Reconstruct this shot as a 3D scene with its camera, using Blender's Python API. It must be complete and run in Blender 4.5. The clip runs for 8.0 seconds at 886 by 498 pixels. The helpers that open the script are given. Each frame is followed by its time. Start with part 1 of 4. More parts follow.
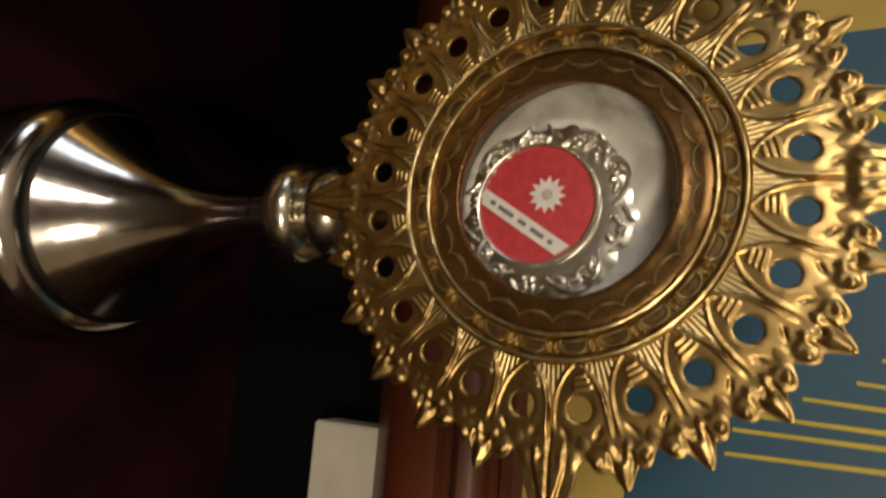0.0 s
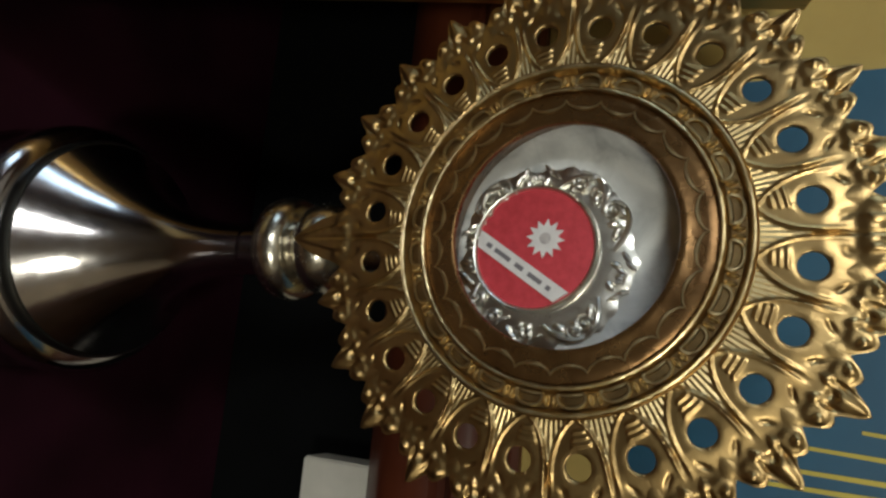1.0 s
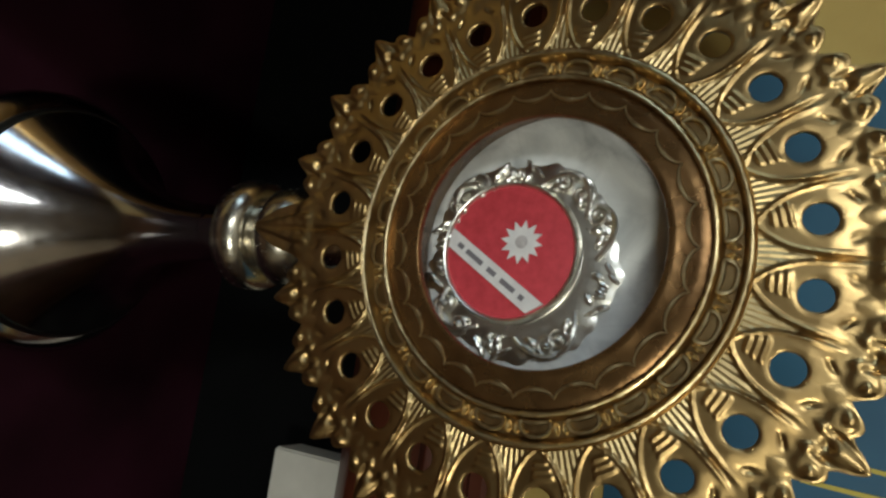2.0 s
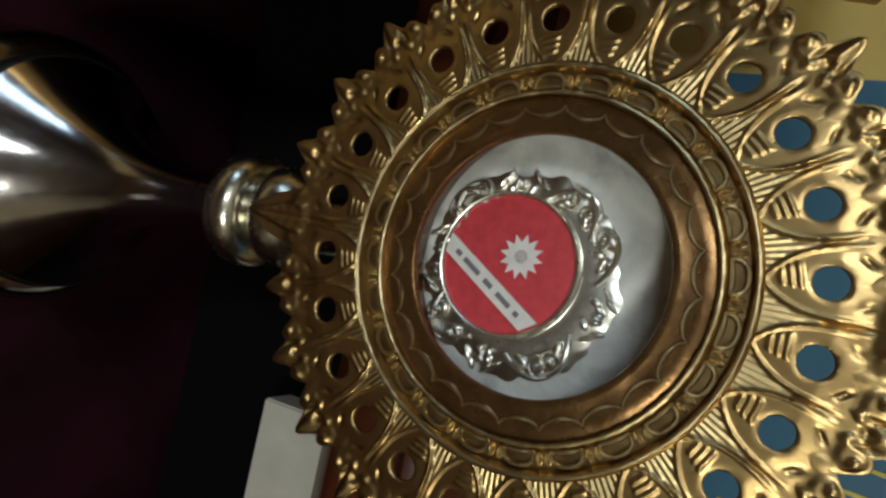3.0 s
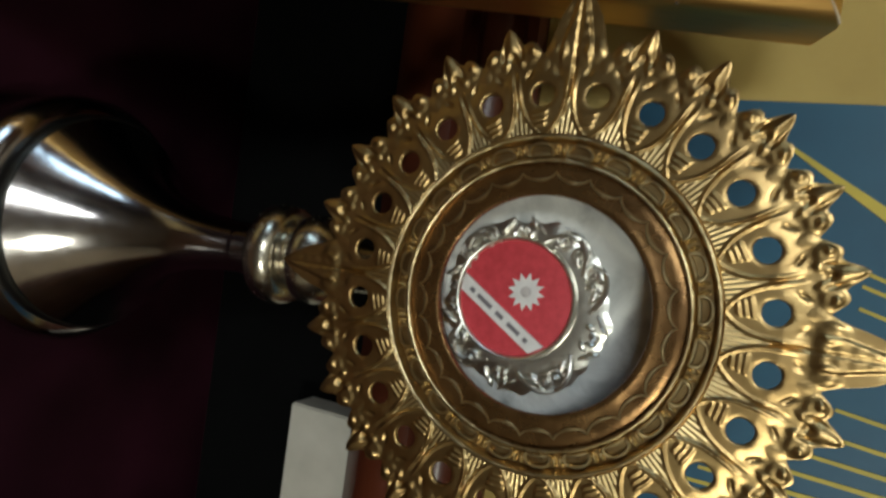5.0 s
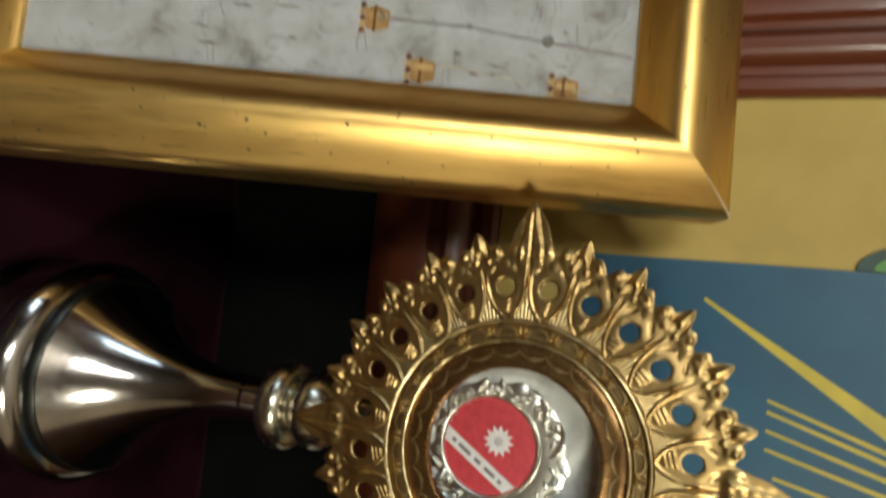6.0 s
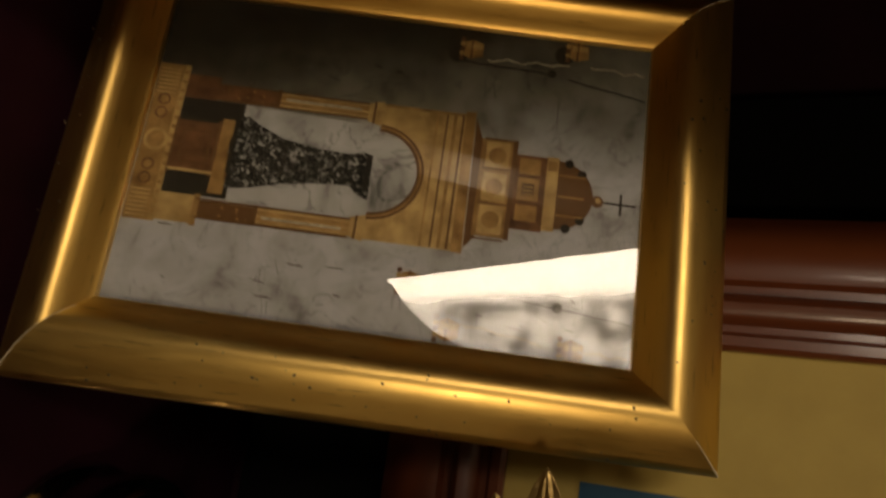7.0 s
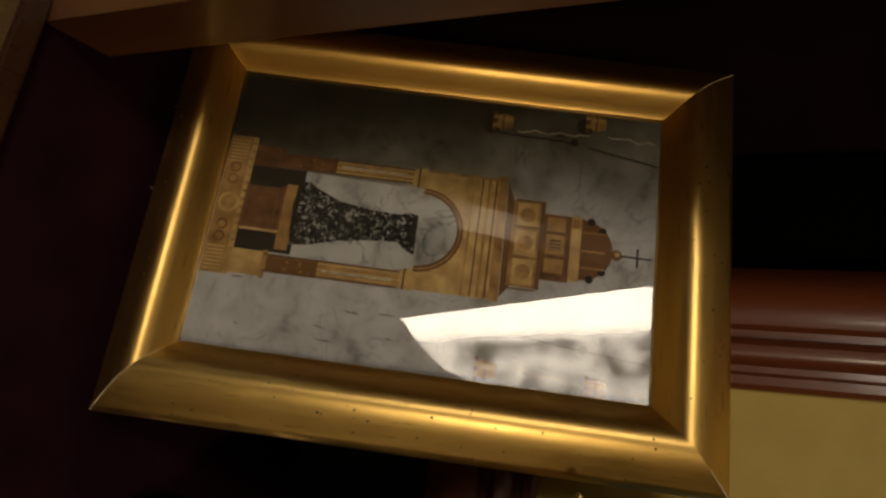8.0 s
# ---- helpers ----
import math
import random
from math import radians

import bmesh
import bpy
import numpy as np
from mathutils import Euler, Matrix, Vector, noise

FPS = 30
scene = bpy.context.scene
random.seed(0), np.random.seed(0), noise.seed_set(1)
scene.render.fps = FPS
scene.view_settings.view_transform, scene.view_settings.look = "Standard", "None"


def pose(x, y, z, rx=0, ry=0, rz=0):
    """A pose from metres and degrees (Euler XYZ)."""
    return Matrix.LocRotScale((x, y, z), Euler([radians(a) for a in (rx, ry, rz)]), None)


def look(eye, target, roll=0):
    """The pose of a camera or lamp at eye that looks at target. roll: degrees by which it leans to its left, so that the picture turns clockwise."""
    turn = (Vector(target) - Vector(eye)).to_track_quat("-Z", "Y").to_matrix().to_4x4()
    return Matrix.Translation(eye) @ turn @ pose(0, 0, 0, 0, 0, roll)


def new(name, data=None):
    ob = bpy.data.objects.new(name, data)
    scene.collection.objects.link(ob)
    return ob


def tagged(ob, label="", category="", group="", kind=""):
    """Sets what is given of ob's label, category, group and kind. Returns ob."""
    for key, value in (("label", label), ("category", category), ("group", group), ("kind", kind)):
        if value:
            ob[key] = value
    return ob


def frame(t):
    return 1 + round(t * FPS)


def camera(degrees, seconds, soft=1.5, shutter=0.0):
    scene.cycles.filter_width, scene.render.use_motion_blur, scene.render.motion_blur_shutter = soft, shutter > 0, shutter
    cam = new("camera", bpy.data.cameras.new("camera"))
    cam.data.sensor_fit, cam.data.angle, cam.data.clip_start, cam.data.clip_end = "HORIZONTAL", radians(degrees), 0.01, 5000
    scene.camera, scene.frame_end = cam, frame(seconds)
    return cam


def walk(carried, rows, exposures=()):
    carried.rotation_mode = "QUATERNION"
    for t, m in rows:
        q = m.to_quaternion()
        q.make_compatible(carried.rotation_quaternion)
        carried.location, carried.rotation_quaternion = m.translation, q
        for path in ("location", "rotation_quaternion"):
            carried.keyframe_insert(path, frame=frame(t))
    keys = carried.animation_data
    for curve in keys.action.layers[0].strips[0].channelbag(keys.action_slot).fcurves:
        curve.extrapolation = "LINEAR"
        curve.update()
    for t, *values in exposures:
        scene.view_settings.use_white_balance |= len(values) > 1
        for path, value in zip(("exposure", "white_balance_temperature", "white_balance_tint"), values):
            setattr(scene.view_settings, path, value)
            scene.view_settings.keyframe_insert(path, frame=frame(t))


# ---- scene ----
cam = camera(67.21, 8.0, soft=2.5, shutter=0.5)
PATH = [
    (0, (0.03907, -0.14114, 0.24368), (-0.04033, 0.29756, 0.01732), 90.06),
    (0.5, (0.02828, -0.13319, 0.24225), (-0.05762, 0.30524, 0.01775), 90.39),
    (1, (0.03150, -0.13768, 0.24120), (-0.05955, 0.30069, 0.01864), 90.00),
    (1.5, (0.02818, -0.12839, 0.24138), (-0.05902, 0.30664, 0.01085), 91.28),
    (1.7, (0.02657, -0.12229, 0.24369), (-0.05760, 0.31311, 0.01272), 92.20),
    (3, (0.00382, -0.12028, 0.24043), (-0.00858, 0.32605, 0.01540), 101.45),
    (3.5, (-0.00315, -0.12591, 0.23691), (0.02359, 0.32911, 0.03139), 103.56),
    (4, (-0.00802, -0.12969, 0.23701), (0.03977, 0.32654, 0.03808), 104.93),
    (5.3, (-0.01928, -0.15979, 0.24243), (-0.01915, 0.30016, 0.04636), 96.05),
    (5.5, (-0.02872, -0.16845, 0.24357), (-0.03817, 0.29594, 0.05850), 95.09),
    (6, (-0.04219, -0.18978, 0.24424), (-0.07912, 0.27672, 0.06815), 94.22),
    (6.5, (-0.06693, -0.21651, 0.24342), (-0.15854, 0.24377, 0.07093), 93.07),
    (7, (-0.08417, -0.23148, 0.24084), (-0.20606, 0.22139, 0.06749), 92.72),
    (7.5, (-0.08846, -0.24703, 0.23793), (-0.22753, 0.19724, 0.05550), 91.76),
    (8, (-0.07831, -0.27012, 0.24133), (-0.22624, 0.17187, 0.06033), 91.31),
]
walk(cam, [(t, look(eye, target, roll)) for t, eye, target, roll in PATH],
     exposures=[(0.0, 0.72, 7600, 13), (0.5, 0.66, 6600, 8), (1.0, 0.62, 5800, 4), (4.2, 0.64, 5600, 1), (5.5, 0.90, 5800, 1), (6.0, 1.15, 6200, 2), (6.5, 0.38, 7700, 11),
                (7.0, -0.24, 8700, 14), (8.0, -0.18, 7900, 11)])

# ---- light ----
world = bpy.data.worlds.new("world")
scene.world = world
world.use_nodes = True
_nt = world.node_tree
_sky = _nt.nodes.new("ShaderNodeTexSky")
_sky.sky_type = 'NISHITA'
_sky.sun_disc = False
_sky.sun_elevation, _sky.sun_rotation = radians(35), radians(200)
_nt.links.new(_sky.outputs[0], _nt.nodes["Background"].inputs[0])
_nt.nodes["Background"].inputs[1].default_value = 0.08

# daylight in the window's opening, behind the visitor
lamp = bpy.data.lights.new("window_light", "AREA")
lamp.shape, lamp.size, lamp.size_y, lamp.energy, lamp.color = "RECTANGLE", 0.86, 1.6, 82.0, (1.0, 0.96, 0.90)
new("window_light", lamp).matrix_world = look((-0.87, -2.99, 1.55), (-0.87, 0, 1.55))

# warm lamp hung low in the room, to the visitor's right
bulb = bpy.data.lights.new("pendant_bulb", "POINT")
bulb.energy, bulb.shadow_soft_size, bulb.color = 12.0, 0.09, (1.0, 0.91, 0.74)
new("pendant_bulb", bulb).location = (0.56, -1.05, 0.62)

# daylight in the opening of the side window
side = bpy.data.lights.new("side_window_light", "AREA")
side.shape, side.size, side.size_y, side.energy, side.color = "RECTANGLE", 0.7, 1.2, 6.0, (0.68, 0.84, 1.0)
new("side_window_light", side).matrix_world = look((-2.19, -1.30, 0.75), (0, -1.30, 0.75))


# ---- materials ----
def material(name, color, rough=0.5, metal=0.0, vary=0.25, scale=60.0, bump=0.1, bump_scale=300.0, coat=0.0, dark=None,
             sheen=0.0, rough_vary=0.1, stretch=(1, 1, 1), spec=0.5):
    m = bpy.data.materials.new(name)
    m.use_nodes = True
    n, l = m.node_tree.nodes, m.node_tree.links
    b = n["Principled BSDF"]
    co = n.new("ShaderNodeTexCoord")
    mp = n.new("ShaderNodeMapping")
    mp.inputs["Scale"].default_value = stretch
    l.new(co.outputs["Object"], mp.inputs[0])
    n1, n2 = n.new("ShaderNodeTexNoise"), n.new("ShaderNodeTexNoise")
    for q, sc, det in ((n1, scale, 5), (n2, bump_scale, 4)):
        q.inputs["Scale"].default_value, q.inputs["Detail"].default_value = sc, det
        l.new(mp.outputs[0], q.inputs["Vector"])
    ramp = n.new("ShaderNodeValToRGB")
    c2 = dark or tuple(c * (1 - vary) for c in color)
    ramp.color_ramp.elements[0].position, ramp.color_ramp.elements[1].position = 0.3, 0.7
    ramp.color_ramp.elements[0].color, ramp.color_ramp.elements[1].color = (*c2, 1), (*color, 1)
    l.new(n1.outputs["Fac"], ramp.inputs[0])
    l.new(ramp.outputs[0], b.inputs["Base Color"])
    mr = n.new("ShaderNodeMapRange")
    mr.inputs["To Min"].default_value, mr.inputs["To Max"].default_value = max(0.02, rough - rough_vary), min(1, rough + rough_vary)
    l.new(n2.outputs["Fac"], mr.inputs["Value"])
    l.new(mr.outputs[0], b.inputs["Roughness"])
    bp = n.new("ShaderNodeBump")
    bp.inputs["Strength"].default_value, bp.inputs["Distance"].default_value = bump, 0.15 / bump_scale
    l.new(n2.outputs["Fac"], bp.inputs["Height"])
    l.new(bp.outputs[0], b.inputs["Normal"])
    b.inputs["Metallic"].default_value = metal
    b.inputs["Coat Weight"].default_value = coat
    b.inputs["Coat Roughness"].default_value = 0.12
    b.inputs["Sheen Weight"].default_value = sheen
    b.inputs["Specular IOR Level"].default_value = spec
    return m


GOLD = material("cast_gold", (0.54, 0.375, 0.155), 0.32, 1.0, scale=90, dark=(0.36, 0.235, 0.092), bump=0.03, bump_scale=900, rough_vary=0.06)
GOLD_PALE = material("pale_frosted_gold", (0.70, 0.56, 0.30), 0.32, 1.0, scale=150, dark=(0.50, 0.39, 0.20), bump=0.06, bump_scale=900)
GOLD_RIB = material("ribbed_gold", (0.56, 0.43, 0.21), 0.36, 1.0, scale=150, dark=(0.40, 0.29, 0.13), bump=0.06, bump_scale=900)
GOLD_BAND = material("polished_gold", (0.58, 0.42, 0.19), 0.32, 1.0, scale=120, dark=(0.26, 0.165, 0.07), bump=0.1, bump_scale=600)
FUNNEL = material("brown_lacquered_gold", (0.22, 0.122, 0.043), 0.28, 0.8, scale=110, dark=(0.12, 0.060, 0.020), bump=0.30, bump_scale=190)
SILVER = material("bright_silver", (0.92, 0.90, 0.82), 0.31, 1.0, scale=200, dark=(0.76, 0.73, 0.65), bump=0.15, bump_scale=900)
CHROME = material("worn_chrome", (0.60, 0.56, 0.53), 0.15, 1.0, scale=60, dark=(0.30, 0.27, 0.26), bump=0.05, bump_scale=420, rough_vary=0.06, stretch=(1, 1, 0.22))
KNOB = material("satin_silver", (0.62, 0.58, 0.48), 0.24, 1.0, scale=160, dark=(0.42, 0.38, 0.30), bump=0.08, bump_scale=600)
CHROME_DARK = material("dark_groove_metal", (0.10, 0.10, 0.09), 0.35, 1.0, scale=100)


def gilding(name, along):
    """Gold leaf over red-brown ground, rubbed through in streaks that run with the rail."""
    m = material(name, (1.0, 0.72, 0.26), 0.36, 1.0, scale=12, dark=(0.60, 0.31, 0.07), bump=0.10, bump_scale=260, rough_vary=0.09, stretch=along)
    n, l = m.node_tree.nodes, m.node_tree.links
    mp = n.new("ShaderNodeMapping")
    mp.inputs["Scale"].default_value = tuple(c if c == 1 else 0.08 for c in along)
    l.new(n["Texture Coordinate"].outputs["Object"], mp.inputs[0])
    f = n.new("ShaderNodeTexNoise")
    f.inputs["Scale"].default_value, f.inputs["Detail"].default_value = 900, 3
    l.new(mp.outputs[0], f.inputs["Vector"])
    mr = n.new("ShaderNodeMapRange")
    mr.inputs["From Min"].default_value, mr.inputs["From Max"].default_value = 0.64, 0.76
    mr.inputs["To Max"].default_value = 0.75
    l.new(f.outputs["Fac"], mr.inputs["Value"])
    mix = n.new("ShaderNodeMix")
    mix.data_type = "RGBA"
    l.new(mr.outputs[0], mix.inputs["Factor"])
    l.new(n["Color Ramp"].outputs[0], mix.inputs["A"])
    mix.inputs["B"].default_value = (0.20, 0.085, 0.02, 1)
    l.new(mix.outputs["Result"], n["Principled BSDF"].inputs["Base Color"])
    return m


GILT = gilding("gilded_wood", (1, 1, 0.25))
GILT_LEVEL = gilding("gilded_wood_level", (0.25, 1, 1))
SPECK = material("worn_speck", (0.06, 0.035, 0.015), 0.7)
BARE = material("worn_corner", (0.8, 0.66, 0.45), 0.5)
VELVET = material("maroon_velvet", (0.020, 0.0046, 0.0075), 0.8, scale=25, dark=(0.012, 0.0026, 0.0045), bump=0.4, bump_scale=1500, spec=0.1)
TABLE = material("maroon_lining", (0.029, 0.0062, 0.0125), 0.6, scale=18, dark=(0.010, 0.0022, 0.0042), bump=0.3, bump_scale=900, spec=0.08, rough_vary=0.15)
BLACK = material("black_board", (0.004, 0.004, 0.004), 0.9, scale=30, spec=0.02)
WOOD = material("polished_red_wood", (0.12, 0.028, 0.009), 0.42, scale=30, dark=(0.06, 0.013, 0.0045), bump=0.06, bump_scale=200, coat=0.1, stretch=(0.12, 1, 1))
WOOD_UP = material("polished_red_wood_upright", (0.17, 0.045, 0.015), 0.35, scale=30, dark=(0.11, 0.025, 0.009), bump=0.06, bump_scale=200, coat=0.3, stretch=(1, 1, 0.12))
BROWN = material("brown_wood", (0.07, 0.026, 0.011), 0.3, scale=25, dark=(0.04, 0.015, 0.006), coat=0.4, stretch=(1, 0.15, 1), bump=0.05)
SIDE_WOOD = material("varnished_brown_wood", (0.17, 0.066, 0.024), 0.36, scale=22, dark=(0.085, 0.030, 0.011), coat=0.3, stretch=(1, 1, 0.15), bump=0.05)
CORD = material("lining_cord", (0.022, 0.006, 0.010), 0.9, scale=200, spec=0.03)
MAT = material("cream_mat", (0.51, 0.375, 0.105), 0.7, scale=40, dark=(0.44, 0.315, 0.085), bump=0.08, bump_scale=700)
BLUE = material("blue_print", (0.014, 0.092, 0.165), 0.45, scale=45, dark=(0.011, 0.072, 0.135), bump=0.05, bump_scale=700)
YELLOW = material("yellow_print", (0.62, 0.48, 0.05), 0.5, scale=120, dark=(0.5, 0.4, 0.05), bump=0.05)
GREEN = material("green_print", (0.12, 0.32, 0.06), 0.5, scale=90)
GREEN_DARK = material("dark_outline", (0.03, 0.07, 0.05), 0.5)
CARD = material("cream_card", (0.56, 0.52, 0.44), 0.7, scale=45, dark=(0.44, 0.41, 0.34), bump=0.2, bump_scale=400)
RED = material("red_silk", (0.58, 0.050, 0.065), 0.65, scale=500, dark=(0.45, 0.030, 0.042), bump=0.35, bump_scale=2200, sheen=0.1)
PAPER = material("white_paper", (0.78, 0.75, 0.72), 0.75, scale=300, dark=(0.66, 0.62, 0.6), bump=0.15, bump_scale=1500)
INK = material("grey_ink", (0.20, 0.18, 0.19), 0.7)
PLASTER = material("warm_plaster", (0.52, 0.42, 0.28), 0.85, scale=3, dark=(0.44, 0.35, 0.22), bump=0.2, bump_scale=40)
# plaster with shade put into its colour, so the silver stem reflects less light
WALL_DIM = material("darkened_plaster", (0.19, 0.15, 0.10), 0.85, scale=3, dark=(0.15, 0.11, 0.07), bump=0.2, bump_scale=40)
CEILING = material("ceiling_paint", (0.76, 0.70, 0.58), 0.85, scale=3, dark=(0.70, 0.64, 0.52), bump=0.1, bump_scale=40)
FLOOR = material("dark_floor", (0.16, 0.08, 0.04), 0.4, scale=6, dark=(0.09, 0.045, 0.02), bump=0.1, bump_scale=60)
DRAPE = material("brown_drape", (0.05, 0.03, 0.02), 0.9, scale=9, dark=(0.03, 0.02, 0.015))
CLOTH = material("yellow_cloth", (0.72, 0.56, 0.22), 0.8, scale=30, dark=(0.5, 0.37, 0.15), bump=0.3, bump_scale=900)
OCHRE = material("photo_ochre", (0.30, 0.175, 0.062), 0.45, scale=95, dark=(0.11, 0.055, 0.018), bump=0.0, spec=0.05)
OCHRE_LIGHT = material("photo_light_ochre", (0.40, 0.27, 0.115), 0.45, scale=110, dark=(0.20, 0.12, 0.042), bump=0.0, spec=0.05)
OCHRE_DARK = material("photo_dark_ochre", (0.10, 0.05, 0.02), 0.45, scale=300, dark=(0.09, 0.04, 0.015), bump=0.0, spec=0.05)
OCHRE_BROWN = material("photo_brown", (0.15, 0.068, 0.030), 0.45, scale=110, dark=(0.045, 0.020, 0.009), bump=0.0, spec=0.05)
PHOTO_DARK = material("photo_black", (0.020, 0.017, 0.012), 0.45, scale=300, bump=0.0, spec=0.05)


def marbled(name, light, mid, dark, scale, vein, stops=(0.30, 0.42, 0.62), dim=None):
    """Stone or cloth with soft clouds and thin dark veins."""
    m = material(name, light, 0.6, bump=0.05, spec=0.05)
    n, l = m.node_tree.nodes, m.node_tree.links
    co = n.new("ShaderNodeTexCoord")
    a = n.new("ShaderNodeTexNoise")
    a.inputs["Scale"].default_value, a.inputs["Detail"].default_value, a.inputs["Distortion"].default_value = scale, 7, 1.2
    w = n.new("ShaderNodeTexNoise")
    w.inputs["Scale"].default_value, w.inputs["Detail"].default_value, w.inputs["Distortion"].default_value = vein, 6, 2.5
    l.new(co.outputs["Object"], a.inputs["Vector"])
    l.new(co.outputs["Object"], w.inputs["Vector"])
    r = n.new("ShaderNodeValToRGB")
    e = r.color_ramp.elements
    e[0].position, e[0].color = stops[0], (*dark, 1)
    e[1].position, e[1].color = stops[2], (*light, 1)
    x = e.new(stops[1])
    x.color = (*mid, 1)
    l.new(a.outputs["Fac"], r.inputs[0])
    sub = n.new("ShaderNodeMath")
    sub.operation = "SUBTRACT"
    sub.inputs[1].default_value = 0.5
    l.new(w.outputs["Fac"], sub.inputs[0])
    ab = n.new("ShaderNodeMath")
    ab.operation = "ABSOLUTE"
    l.new(sub.outputs[0], ab.inputs[0])
    mr = n.new("ShaderNodeMapRange")
    mr.inputs["From Max"].default_value, mr.inputs["To Min"].default_value, mr.inputs["To Max"].default_value = 0.011, 0.45, 1.0
    l.new(ab.outputs[0], mr.inputs["Value"])
    mix = n.new("ShaderNodeMix")
    mix.data_type, mix.blend_type = "RGBA", "MULTIPLY"
    mix.inputs["Factor"].default_value = 1.0
    l.new(r.outputs[0], mix.inputs["A"])
    l.new(mr.outputs[0], mix.inputs["B"])
    last = mix.outputs["Result"]
    if dim:                                # the photographed wall grows darker towards one side
        sep = n.new("ShaderNodeSeparateXYZ")
        l.new(co.outputs["Object"], sep.inputs[0])
        cl = n.new("ShaderNodeTexNoise")
        cl.inputs["Scale"].default_value = 38
        l.new(co.outputs["Object"], cl.inputs["Vector"])
        add = n.new("ShaderNodeMath")
        add.operation, add.inputs[1].default_value = "MULTIPLY_ADD", 0.05
        l.new(cl.outputs["Fac"], add.inputs[0])
        lean = n.new("ShaderNodeMath")
        lean.operation, lean.inputs[1].default_value = "MULTIPLY_ADD", 0.22
        shift = n.new("ShaderNodeMath")
        shift.operation, shift.inputs[1].default_value = "SUBTRACT", 0.13
        l.new(sep.outputs["Z"], shift.inputs[0])
        l.new(shift.outputs[0], lean.inputs[0])
        l.new(sep.outputs["X"], lean.inputs[2])
        l.new(lean.outputs[0], add.inputs[2])
        dm = n.new("ShaderNodeMapRange")
        dm.interpolation_type = "SMOOTHSTEP"
        dm.inputs["From Min"].default_value, dm.inputs["From Max"].default_value = dim[0], dim[1]
        l.new(add.outputs[0], dm.inputs["Value"])
        tone = n.new("ShaderNodeValToRGB")
        tone.color_ramp.elements[0].color = (dim[2], dim[2] * 0.90, dim[2] * 0.62, 1)
        half = tone.color_ramp.elements.new(0.5)
        half.color = (0.46, 0.44, 0.36, 1)
        l.new(dm.outputs[0], tone.inputs[0])
        m2 = n.new("ShaderNodeMix")
        m2.data_type, m2.blend_type = "RGBA", "MULTIPLY"
        m2.inputs["Factor"].default_value = 1.0
        l.new(last, m2.inputs["A"])
        l.new(tone.outputs[0], m2.inputs["B"])
        last = m2.outputs["Result"]
    l.new(last, n["Principled BSDF"].inputs["Base Color"])
    return m


MARBLE = marbled("photo_marble", (0.30, 0.30, 0.30), (0.24, 0.238, 0.23), (0.10, 0.098, 0.09), 60, 34, (0.27, 0.42, 0.60), (-0.045, 0.038, 0.07))
MARBLE.node_tree.nodes["Noise Texture.002"].inputs["Distortion"].default_value = 0.35
MARBLE.node_tree.nodes["Map Range.001"].inputs["To Min"].default_value = 0.66
SATIN = marbled("marbled_satin", (0.84, 0.84, 0.80), (0.62, 0.62, 0.59), (0.26, 0.27, 0.26), 48, 30, (0.28, 0.44, 0.60))
SATIN.node_tree.nodes["Map Range.001"].inputs["To Min"].default_value = 0.92
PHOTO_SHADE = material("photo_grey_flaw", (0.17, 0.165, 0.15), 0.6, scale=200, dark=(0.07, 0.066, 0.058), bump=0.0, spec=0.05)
LACE = marbled("photo_relief", (0.24, 0.23, 0.21), (0.035, 0.035, 0.028), (0.010, 0.009, 0.007), 420, 160, (0.46, 0.54, 0.64))

GLASS = bpy.data.materials.new("clear_glass")
GLASS.use_nodes = True
_g = GLASS.node_tree.nodes["Principled BSDF"]
_g.inputs["Transmission Weight"].default_value = 1.0
_g.inputs["Roughness"].default_value = 0.0
_g.inputs["IOR"].default_value = 1.5

# ---- mesh helpers ----
ROOT = {}


def thing(name, m, label, category, group="", kind=""):
    """A thing: an Empty at its base, at the pose m."""
    e = new(name)
    e.empty_display_size = 0.01
    e.matrix_basis = m
    ROOT[e.name] = m.copy()
    return tagged(e, label, category, group, kind)


def part(name, data, mat, parent=None, label="", world_space=False, smooth=True):
    """One mesh object from (verts, faces) under a thing or part, in the thing's own space or the world's."""
    verts, faces = data
    me = bpy.data.meshes.new(name)
    if parent is not None and world_space:
        inv = ROOT[parent.name].inverted()
        verts = [inv @ Vector(v) for v in verts]
    me.from_pydata([tuple(v) for v in verts], [], faces)
    bm = bmesh.new()
    bm.from_mesh(me)
    bmesh.ops.recalc_face_normals(bm, faces=bm.faces)
    bm.to_mesh(me)
    bm.free()
    if smooth:
        me.shade_smooth()
        me.set_sharp_from_angle(angle=radians(38))
    me.materials.append(mat)
    ob = new(name, me)
    if parent is not None:
        ob.parent = parent
        ROOT[ob.name] = ROOT[parent.name]
    if label:
        ob["label"] = label
    return ob


def join(*datas):
    verts, faces = [], []
    for v, f in datas:
        k = len(verts)
        verts += [tuple(p) for p in v]
        faces += [tuple(i + k for i in q) for q in f]
    return verts, faces


def moved(data, m):
    return [tuple(m @ Vector(v)) for v in data[0]], data[1]


